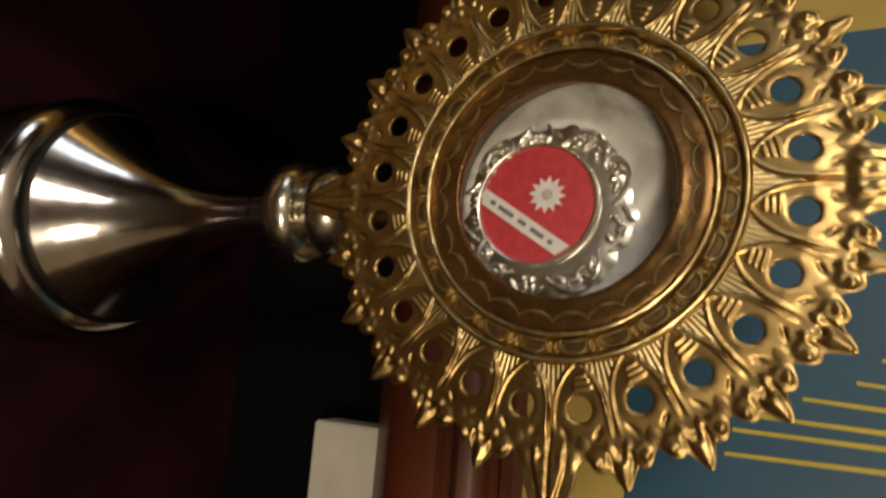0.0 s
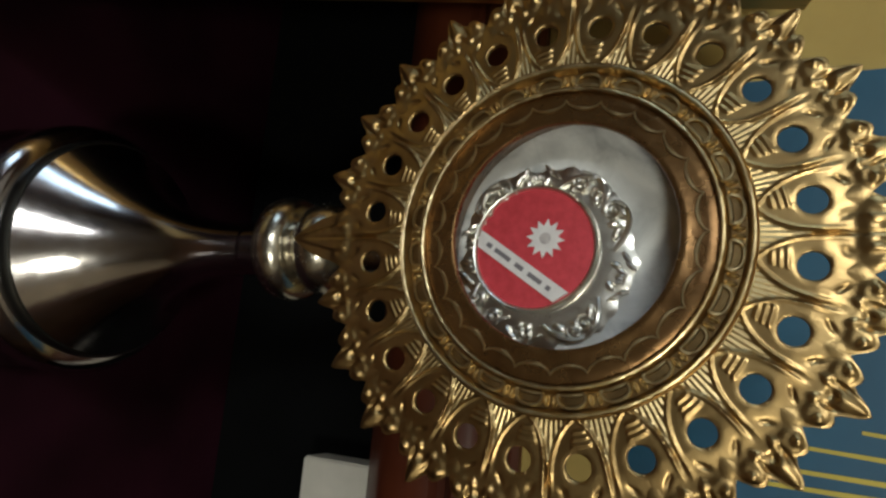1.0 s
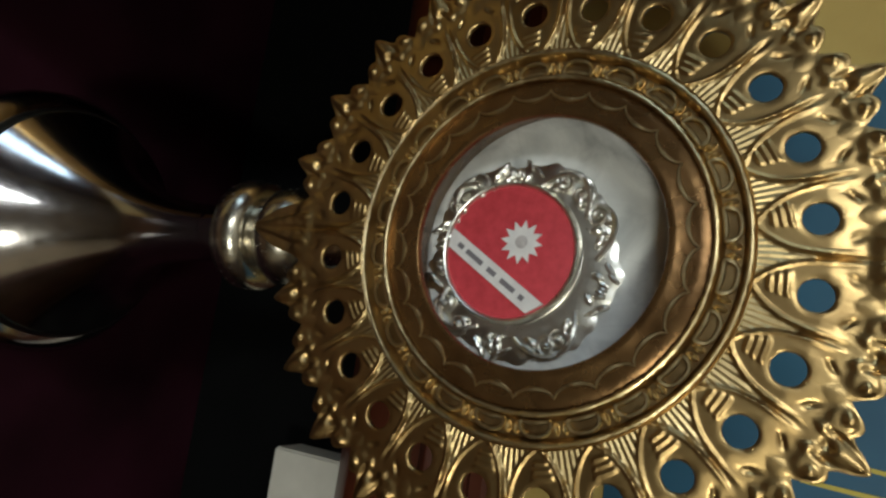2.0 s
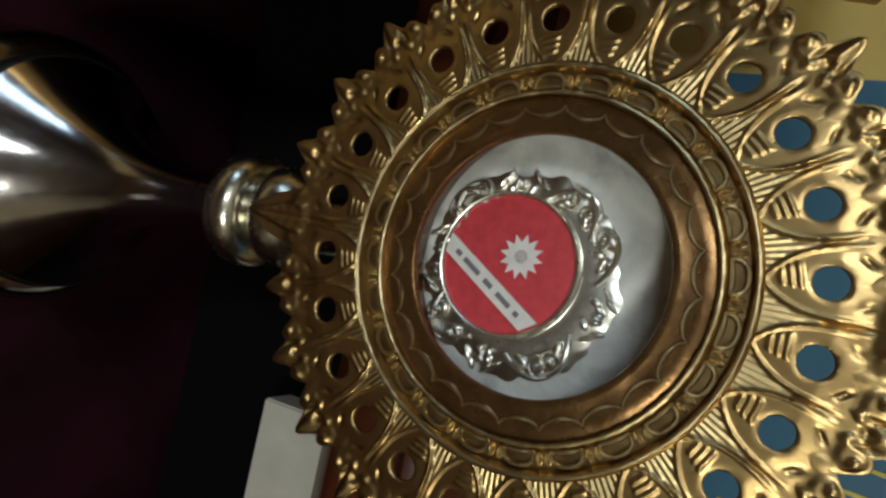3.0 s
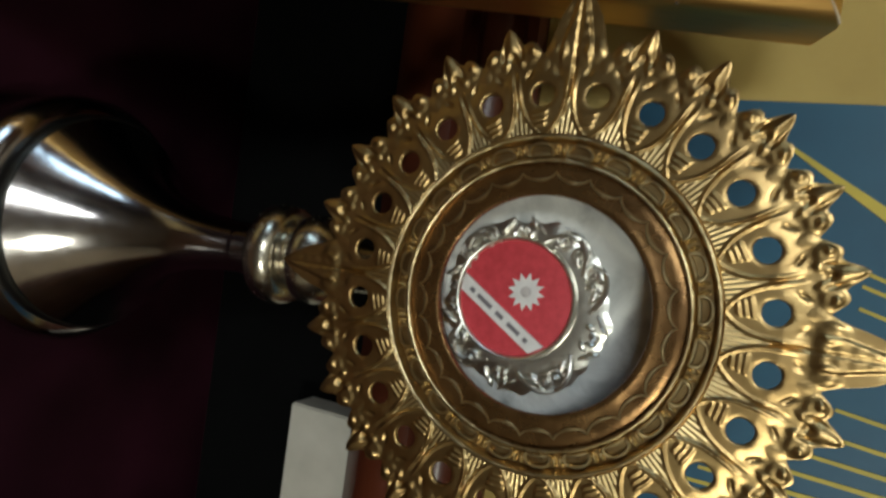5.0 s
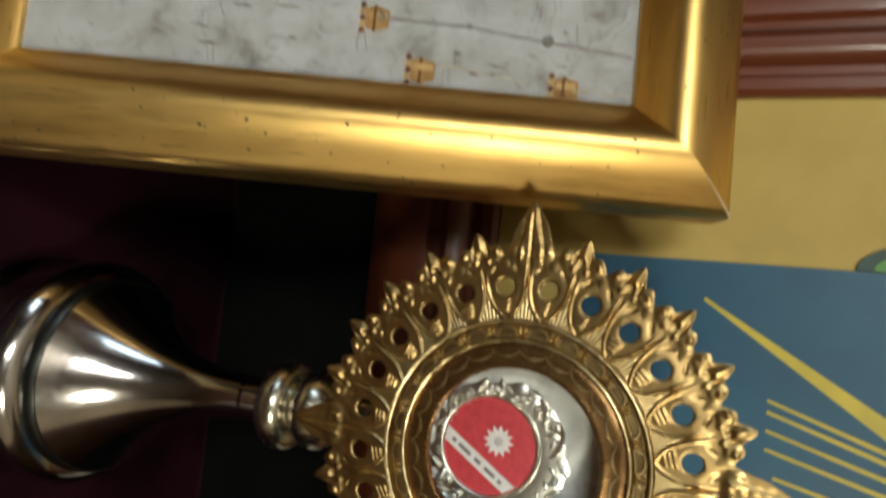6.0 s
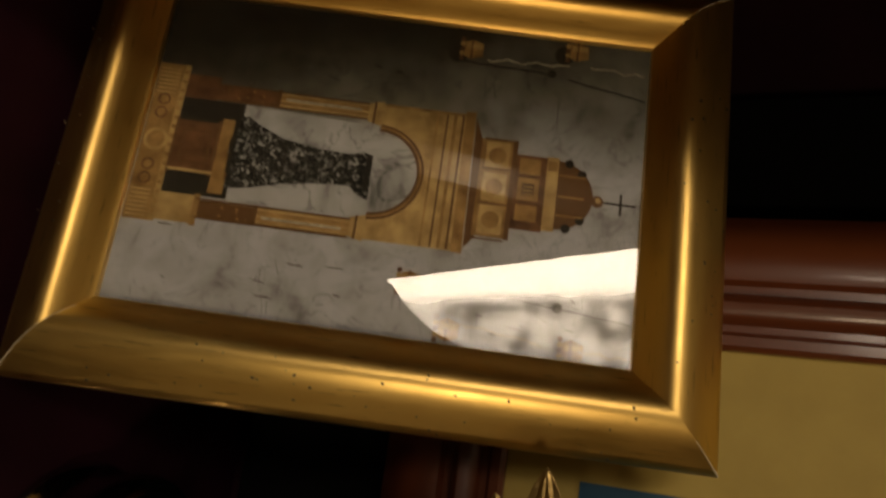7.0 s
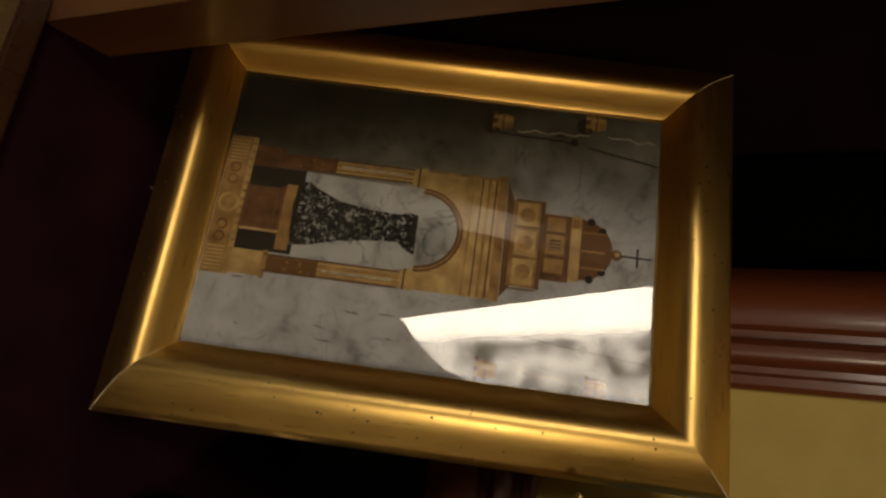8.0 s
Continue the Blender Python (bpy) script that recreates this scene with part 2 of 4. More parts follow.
def box(x0, x1, y0, y1, z0, z1, bevel=0.0):
    if bevel <= 0:
        v = [(x, y, z) for z in (z0, z1) for y in (y0, y1) for x in (x0, x1)]
        return v, [(0, 2, 3, 1), (4, 5, 7, 6), (0, 1, 5, 4), (2, 6, 7, 3), (0, 4, 6, 2), (1, 3, 7, 5)]
    bm = bmesh.new()
    bmesh.ops.create_cube(bm, size=1)
    for v in bm.verts:
        v.co = Vector(((x0 + x1) / 2 + v.co.x * (x1 - x0), (y0 + y1) / 2 + v.co.y * (y1 - y0), (z0 + z1) / 2 + v.co.z * (z1 - z0)))
    bmesh.ops.bevel(bm, geom=bm.edges[:], offset=bevel, segments=2, affect='EDGES')
    out = [tuple(v.co) for v in bm.verts], [tuple(v.index for v in f.verts) for f in bm.faces]
    bm.free()
    return out


def prism(poly, y0, y1):
    """A polygon of (x, z) with thickness from y0 to y1."""
    n = len(poly)
    v = [(x, y0, z) for x, z in poly] + [(x, y1, z) for x, z in poly]
    return v, [tuple(range(n)), tuple(range(2 * n - 1, n - 1, -1))] + [(i, (i + 1) % n, n + (i + 1) % n, n + i) for i in range(n)]


def lathe(profile, segs=72, centre=(0, 0, 0)):
    """A profile of (radius, z) turned about the upright axis."""
    cx, cy, cz = centre
    v, f, m = [], [], len(profile)
    for i in range(segs):
        a = 2 * math.pi * i / segs
        v += [(cx + r * math.cos(a), cy + r * math.sin(a), cz + z) for r, z in profile]
    for i in range(segs):
        j = (i + 1) % segs
        f += [(i * m + k, j * m + k, j * m + k + 1, i * m + k + 1) for k in range(m - 1)]
    return v, f


def dial(profile, segs=96, centre=(0, 0, 0)):
    """A profile of (radius, depth) turned about the axis that faces the visitor."""
    v, f = lathe(profile, segs)
    cx, cy, cz = centre
    return [(cx + x, cy + z, cz + y) for x, y, z in v], f


def tube(points, radius, segs=6, closed=False):
    """A round rod along points; radius is a number or one per point."""
    pts = [Vector(p) for p in points]
    n = len(pts)
    rad = [radius] * n if isinstance(radius, (int, float)) else list(radius)
    v, f = [], []
    for i, p in enumerate(pts):
        a = pts[(i - 1) % n] if closed or i > 0 else p
        b = pts[(i + 1) % n] if closed or i < n - 1 else p
        d = (b - a).normalized()
        s = d.cross(Vector((0, 1, 0)))
        s = s.normalized() if s.length > 1e-6 else Vector((1, 0, 0))
        u = s.cross(d)
        v += [tuple(p + rad[i] * (math.cos(t) * s + math.sin(t) * u)) for t in (2 * math.pi * k / segs for k in range(segs))]
    for i in range(n if closed else n - 1):
        j = (i + 1) % n
        f += [(i * segs + k, i * segs + (k + 1) % segs, j * segs + (k + 1) % segs, j * segs + k) for k in range(segs)]
    if not closed:
        f += [tuple(range(segs - 1, -1, -1)), tuple((n - 1) * segs + k for k in range(segs))]
    return v, f


def blob(c, sx, sy, sz, rot=0.0, rings=5, segs=8):
    """A small rounded boss, turned by rot in the facing plane."""
    v, f = [], []
    for i in range(rings + 1):
        t = math.pi * i / rings
        for k in range(segs):
            a = 2 * math.pi * k / segs
            x, y, z = sx * math.sin(t) * math.cos(a), sy * math.sin(t) * math.sin(a), sz * math.cos(t)
            v.append((c[0] + x * math.cos(rot) + z * math.sin(rot), c[1] + y, c[2] - x * math.sin(rot) + z * math.cos(rot)))
    for i in range(rings):
        f += [(i * segs + k, i * segs + (k + 1) % segs, (i + 1) * segs + (k + 1) % segs, (i + 1) * segs + k) for k in range(segs)]
    return v, f


def setting(name, data, mat, label, category, smooth=False):
    return tagged(part(name, data, mat, smooth=smooth), label, category, kind="structure")


# ---- the room round the display ----
setting("floor", box(-2.2, 2.2, -3.1, 1.1, -1.05, -0.95), FLOOR, "dark brown polished floor of the room", "floor")
setting("ceiling", box(-2.2, 2.2, -3.1, 1.1, 2.6, 2.7), CEILING, "plain cream painted ceiling", "ceiling")
setting("wall_left", join(box(-2.3, -2.2, -3.1, -1.66, -0.95, 2.6), box(-2.3, -2.2, -0.94, 1.1, -0.95, 2.6), box(-2.3, -2.2, -1.66, -0.94, -0.95, 0.14), box(-2.3, -2.2, -1.66, -0.94, 1.36, 2.6)), BROWN, "dark panelled side wall", "wall")
setting("wall_right", box(2.2, 2.3, -3.1, 1.1, -0.95, 2.6), PLASTER, "warm cream plaster side wall", "wall")
setting("wall_back", box(-2.2, 2.2, 1.0, 1.1, -0.95, 2.6), PLASTER, "warm cream plaster wall behind the display", "wall")
setting("wall_window", join(box(-2.2, -1.3, -3.1, -3.0, -0.95, 2.6), box(-0.44, 2.2, -3.1, -3.0, -0.95, 2.6),
                            box(-1.3, -0.44, -3.1, -3.0, -0.95, 0.75), box(-1.3, -0.44, -3.1, -3.0, 2.35, 2.6)), WALL_DIM,
        "plaster wall with a tall window opening, its colour darkened for dim reflections", "wall")
win = thing("window_1", pose(-0.87, -3.05, 0.75), "tall window with a plain frame", "window", kind="structure")
part("window_frame", join(box(-0.43, -0.39, -0.03, 0.03, 0, 1.6), box(0.39, 0.43, -0.03, 0.03, 0, 1.6),
                          box(-0.39, 0.39, -0.03, 0.03, 0, 0.05), box(-0.39, 0.39, -0.03, 0.03, 1.55, 1.6)), BROWN, win)
part("pane", box(-0.39, 0.39, -0.004, 0.004, 0.05, 1.55), GLASS, win).visible_shadow = False
win2 = thing("window_2", pose(-2.25, -1.30, 0.14), "side window with a plain frame", "window", kind="structure")
part("window_frame", join(box(-0.03, 0.03, -0.36, -0.32, 0, 1.22), box(-0.03, 0.03, 0.32, 0.36, 0, 1.22), box(-0.03, 0.03, -0.32, 0.32, 0, 0.04), box(-0.03, 0.03, -0.32, 0.32, 1.18, 1.22)), BROWN, win2)
part("pane", box(-0.004, 0.004, -0.32, 0.32, 0.04, 1.18), GLASS, win2).visible_shadow = False
n_f = 40
drape_v = [(x + 0.0, -2.93 + 0.02 * math.sin(i * 1.3), z) for i in range(n_f + 1)
           for x, z in (((-1.6 + (0.97 * i / n_f)), 0.6), ((-1.6 + (0.36 * i / n_f)), 2.45))]
drape = part("curtain", (drape_v, [(2 * i, 2 * i + 2, 2 * i + 3, 2 * i + 1) for i in range(n_f)]), DRAPE)
SHEER = bpy.data.materials.new("sheer_cloth")
SHEER.use_nodes = True
_sn, _sl = SHEER.node_tree.nodes, SHEER.node_tree.links
_mx, _tr, _wv = _sn.new("ShaderNodeMixShader"), _sn.new("ShaderNodeBsdfTransparent"), _sn.new("ShaderNodeTexNoise")
_wv.inputs["Scale"].default_value = 4.0
_rg = _sn.new("ShaderNodeMapRange")
_rg.inputs["From Min"].default_value, _rg.inputs["From Max"].default_value = 0.35, 0.62
_rg.inputs["To Min"].default_value, _rg.inputs["To Max"].default_value = 0.55, 1.0
_dt, _rm, _ml = _sn.new("ShaderNodeVectorMath"), _sn.new("ShaderNodeMapRange"), _sn.new("ShaderNodeMath")
_dt.operation, _ml.operation = "DOT_PRODUCT", "MULTIPLY"
_dt.inputs[1].default_value = (1.0, 0.0, 0.22)          # the cloth thins out towards its slanting edge
_rm.interpolation_type = "SMOOTHSTEP"
_rm.inputs["From Min"].default_value, _rm.inputs["From Max"].default_value = -0.47, -0.36
_sn["Principled BSDF"].inputs["Base Color"].default_value = (0.5, 0.48, 0.44, 1)
_sn["Principled BSDF"].inputs["Roughness"].default_value = 0.9
_tc = _sn.new("ShaderNodeTexCoord")
_sl.new(_tc.outputs["Object"], _wv.inputs["Vector"])
_sl.new(_wv.outputs["Fac"], _rg.inputs["Value"])
_sl.new(_tc.outputs["Object"], _dt.inputs[0])
_sl.new(_dt.outputs["Value"], _rm.inputs["Value"])
_sl.new(_rg.outputs[0], _ml.inputs[0])
_sl.new(_rm.outputs[0], _ml.inputs[1])
_sl.new(_ml.outputs[0], _mx.inputs[0])
_sl.new(_tr.outputs[0], _mx.inputs[1])
_sl.new(_sn["Principled BSDF"].outputs[0], _mx.inputs[2])
_sl.new(_mx.outputs[0], _sn["Material Output"].inputs["Surface"])
sheer_v = []
for i in range(n_f + 1):
    z = 0.6 + 1.85 * i / n_f
    e = float(np.interp(z, [0.6, 0.84, 2.25, 2.45], [-0.62, -0.67, -0.98, -1.02]))
    sheer_v += [(e + (-0.36 - e) * k / 12, -2.965 + 0.012 * math.sin(k * 2.1), z) for k in range(13)]
sheer = part("sheer_curtain", (sheer_v, [(13 * i + k, 13 * i + 13 + k, 13 * i + 14 + k, 13 * i + 1 + k) for i in range(n_f) for k in range(12)]), SHEER)
tagged(sheer, "thin grey-white sheer curtain before the window", "curtain")
drape_r = []
for i in range(n_f + 1):
    z = 0.6 + 1.85 * i / n_f
    e = float(np.interp(z, [0.6, 0.80, 0.86, 0.95, 1.08, 1.25, 1.5, 2.45], [-0.76, -0.72, -0.70, -0.60, -0.51, -0.455, -0.42, -0.41]))
    drape_r += [(e, -2.93, z), (-0.36, -2.93 + 0.015 * math.sin(i * 1.1), z)]
drape2 = part("curtain", (drape_r, [(2 * i, 2 * i + 2, 2 * i + 3, 2 * i + 1) for i in range(n_f)]), DRAPE)
drape2.modifiers.new("thickness", "SOLIDIFY").thickness = 0.006
tagged(drape2, "dark brown curtain tied back at the window", "curtain")
drape.modifiers.new("thickness", "SOLIDIFY").thickness = 0.006
tagged(drape, "dark brown curtain drawn aside at the window", "curtain")
pend = thing("pendant_lamp", pose(0.56, -1.05, 2.6), "warm bare pendant lamp with a dark metal socket", "lamp")
part("cord", tube([(0, 0, 0), (0, 0, -1.79)], 0.004, 8), BLACK, pend)
part("socket", lathe([(0.0, -1.78), (0.012, -1.78), (0.022, -1.80), (0.022, -1.86), (0.018, -1.86), (0.018, -1.805), (0.0, -1.795)], 48), BROWN, pend, "dark metal socket")
tagged(part("curtain_rod", tube([(-1.7, -2.93, 2.46), (0.4, -2.93, 2.46)], 0.015, 10), BROWN), "thin brown wooden curtain rod over the window", "rod")

# ---- the display niche ----
setting("table_top", box(-0.75, 0.75, -0.117, 0.128, -0.040, -0.0085), TABLE, "dark maroon lined shelf of the display", "shelf")
setting("niche_back", box(-0.75, 0.75, 0.128, 0.150, -0.040, 0.75), VELVET, "dark maroon velvet back panel of the display", "panel")
setting("trim", tube([(-0.45, 0.1272, -0.0080), (0.55, 0.1272, -0.0080)], 0.0005, 8), CORD, "thin maroon cord along the back of the shelf", "trim")
setting("front_lip", box(-0.75, 0.75, -0.1290, -0.1172, -0.040, -0.0040, 0.0015), BROWN, "polished brown wooden lip along the shelf", "trim")
setting("cabinet_base", box(-0.75, 0.75, -0.120, 0.15, -0.949, -0.0405), BROWN, "brown wooden cabinet body under the shelf", "cabinet")
setting("step_cloth", box(-0.75, -0.15, -0.36, -0.1295, -0.949, -0.060, 0.01), CLOTH, "yellow cloth covered step before the shelf", "cloth")


def side_panel(name, sx):
    face = [Vector((sx * x, y)) for x, y in ((0.2225, -0.1165), (0.2280, -0.0840), (0.4028, 0.1278))]     # it stands nearly square at the front, then splays
    back = [p + Vector((sx * 0.024, -0.004)) for p in face]
    ring = face + back[::-1]
    n = len(ring)
    v = [(q.x, q.y, z) for z in (-0.0083, 0.70) for q in ring]
    setting(name, (v, [(0, 1, 4, 5), (1, 2, 3, 4), (6, 7, 10, 11), (7, 8, 9, 10)] + [(k, (k + 1) % n, n + (k + 1) % n, n + k) for k in range(n)]), SIDE_WOOD,
            "polished brown wooden splayed side of the display", "panel")


side_panel("niche_side_left", -1)
side_panel("niche_side_right", 1)

# ---- wood-framed print behind, on a black board ----
tagged(part("black_board", box(-0.262, 0.42, 0.106, 0.1278, 0.010, 0.62, 0.001), BLACK), "matt black backing board against the velvet panel", "board")

PX0, PX1, PZ0, PZ1 = -0.128, 0.340, 0.168, 0.560
PW, PY = 0.063, 0.076
# profile of the moulding: distance outwards from the sight edge, and front face
MOULD = [(0.0, 0.078), (0.0, 0.0735), (0.002, 0.0715), (0.006, 0.0715), (0.008, 0.074), (0.011, 0.074), (0.0125, 0.0700), (0.016, 0.0670), (0.0195, 0.0665),
         (0.023, 0.0690), (0.0245, 0.0735), (0.028, 0.0735), (0.030, 0.0705), (0.040, 0.0690), (0.050, 0.0720), (0.058, 0.0800), (0.063, 0.0860), (0.063, 0.1055), (0.0, 0.1055)]


def mitred(x0, x1, z0, z1, profile, side, wide=(1, 1, 1, 1)):
    """One rail of a frame round the opening, with mitred ends; wide: factors on the widths of bottom, top, left and right."""
    n = len(profile)
    fb, ft, fl, fr = wide
    v = []
    for e in (0, 1):
        for w, y in profile:
            xl, xr, zb, zt = x0 - w * fl, x1 + w * fr, z0 - w * fb, z1 + w * ft
            v.append({"bottom": ((xl, xr)[e], y, zb), "top": ((xl, xr)[e], y, zt), "left": (xl, y, (zb, zt)[e]), "right": (xr, y, (zb, zt)[e])}[side])
    f = [(k, (k + 1) % n, n + (k + 1) % n, n + k) for k in range(n)]
    return v, f + [tuple(range(n)), tuple(range(2 * n - 1, n - 1, -1))]


big = thing("framed_print", pose(0.106, 0.1055, 0.105), "blue and cream print in a polished red-brown wooden frame", "picture")
for sd in ("bottom", "top", "left", "right"):
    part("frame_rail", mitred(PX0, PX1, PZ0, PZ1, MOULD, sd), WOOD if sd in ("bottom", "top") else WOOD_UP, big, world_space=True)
part("mat_board", box(PX0 - 0.004, PX1 + 0.004, PY + 0.0005, PY + 0.004, PZ0 - 0.004, PZ1 + 0.004), MAT, big, "cream yellow mat board", world_space=True, smooth=False)
sheet = part("printed_sheet", box(-0.066, 0.280, PY - 0.0004, PY + 0.0004, 0.201, 0.500), BLUE, big, "blue printed sheet with yellow rays", world_space=True, smooth=False)


def ray(x0, z0, x1, z1, w0, w1):
    d = Vector((x1 - x0, z1 - z0)).normalized()
    p = Vector((-d.y, d.x))
    a, b = Vector((x0, z0)), Vector((x1, z1))
    poly = [a - p * w0, a + p * w0, b + p * w1, b - p * w1]
    part("ray", prism([tuple(q) for q in poly], PY - 0.0008, PY - 0.0004), YELLOW, sheet, world_space=True, smooth=False)


ray(-0.052, 0.249, 0.035, 0.383, 0.0006, 0.0060)
for i, (x0, z0) in enumerate(((-0.018, 0.272), (-0.014, 0.272), (-0.0075, 0.272), (-0.001, 0.272), (0.0085, 0.275), (0.0155, 0.283), (0.0225, 0.270), (0.0305, 0.268), (0.037, 0.262),
                              (0.0425, 0.249), (0.0485, 0.236), (0.053, 0.231), (0.060, 0.229))):
    ray(x0, z0, 0.045 + (x0 - 0.02) * 0.35 + (x0 < 0.03) * 0.000, 0.420, 0.0005, 0.0016)
leafp = [(-0.0664, 0.297)] + [(-0.0664 - 0.0105 * math.sin(t), 0.322 - 0.025 * math.cos(t)) for t in (math.pi * k / 16 for k in range(1, 16))] + [(-0.0664, 0.347)]
part("leaf_outline", prism(leafp, PY - 0.0006, PY + 0.0004), GREEN_DARK, sheet, "dark outline of a printed leaf", world_space=True, smooth=False)
part("leaf", prism([(-0.0664 + (x + 0.0664) * 0.72, 0.323 + (z - 0.322) * 0.84) for x, z in leafp], PY - 0.0010, PY - 0.0006), GREEN, sheet, "green printed leaf", world_space=True, smooth=False)

plaque = part("card_plaque", box(0.069, 0.240, 0.090, 0.1058, 0.0715, 0.1070, 0.0008), CARD)
tagged(plaque, "plain cream card plaque fixed below the wooden frame", "plaque")

# ---- the reliquary ----
MX, MY, MZ = 0.0, 0.0145, -0.0085
CZ = 0.200
mon = thing("reliquary_monstrance", pose(MX, MY, MZ), "gold sunburst reliquary on a silver stem and foot", "reliquary")
AX, BX = (MX, MY, 0.0), (MX, MY, -0.0045)
part("foot", lathe([(0.0, -0.0083), (0.0425, -0.0083), (0.0440, -0.0070), (0.0440, -0.0040), (0.0425, -0.0020), (0.0395, 0.0010), (0.0380, 0.0060), (0.0375, 0.0140), (0.0, 0.0140)], 112, AX), CHROME, mon, "round silver foot", True)
part("foot_roll", lathe([(0.0, 0.0135), (0.0372, 0.0135), (0.0405, 0.0160), (0.0428, 0.0200), (0.0434, 0.0238), (0.0428, 0.0275), (0.0408, 0.0305), (0.0380, 0.0322), (0.0, 0.0322)], 112, AX), CHROME, mon, "rounded silver roll of the foot", True)
part("groove", lathe([(0.0, 0.0318), (0.0368, 0.0318), (0.0372, 0.0332), (0.0372, 0.0362), (0.0362, 0.0378), (0.0, 0.0378)], 112, AX), CHROME_DARK, mon, "dark metal groove", True)
cone = [(0.0, 0.0372), (0.0356, 0.0372), (0.0358, 0.0385)]
for i in range(1, 25):
    q = i / 24
    cone.append((0.0078 + 0.0280 * (1 - q) ** 2.7, 0.0385 + 0.0685 * q))
part("stem", lathe(cone + [(0.0, 0.107)], 112, AX), CHROME, mon, "flared silver stem with fine scratches", True)
part("neck", lathe([(0.0, 0.1035), (0.0076, 0.1035), (0.0080, 0.1045), (0.0079, 0.1060), (0.0082, 0.1150), (0.0, 0.1150)], 64, BX), CHROME, mon, world_space=True)
part("knob", lathe([(0.0, 0.1144), (0.0100, 0.1144), (0.0130, 0.1150), (0.0146, 0.1166), (0.0151, 0.1190), (0.0148, 0.1218), (0.0138, 0.1238), (0.0118, 0.1250), (0.0, 0.1250)], 72, BX), KNOB, mon, "rounded silver knob", True)
part("collar", lathe([(0.0, 0.1242), (0.0104, 0.1242), (0.0104, 0.1268), (0.0114, 0.1278), (0.0128, 0.1298), (0.0132, 0.1325), (0.0126, 0.1357), (0.0106, 0.1387), (0.0076, 0.1412), (0.0060, 0.168), (0.0, 0.168)], 72, BX), KNOB, mon, "silver collar under the sunburst", True)

# sunburst plate: 24 pierced petals, four of them drawn out into leaves
NT, NR, R0 = 60, 104, 0.0372
OUT_U = [0.0, 0.10, 0.20, 0.30, 0.40, 0.52, 0.64, 0.76, 0.88, 1.0]
OUT_TIP = [0.0648, 0.0641, 0.0627, 0.0611, 0.0603, 0.0609, 0.0609, 0.0601, 0.0587, 0.0575]
OUT_LEAF = [0.0734, 0.0722, 0.0709, 0.0695, 0.0679, 0.0662, 0.0636, 0.0608, 0.0589, 0.0577]
HOLE_R, HOLE = 0.0480, 0.0027


def gauss(d, s):
    return np.exp(-(d / s) ** 2)


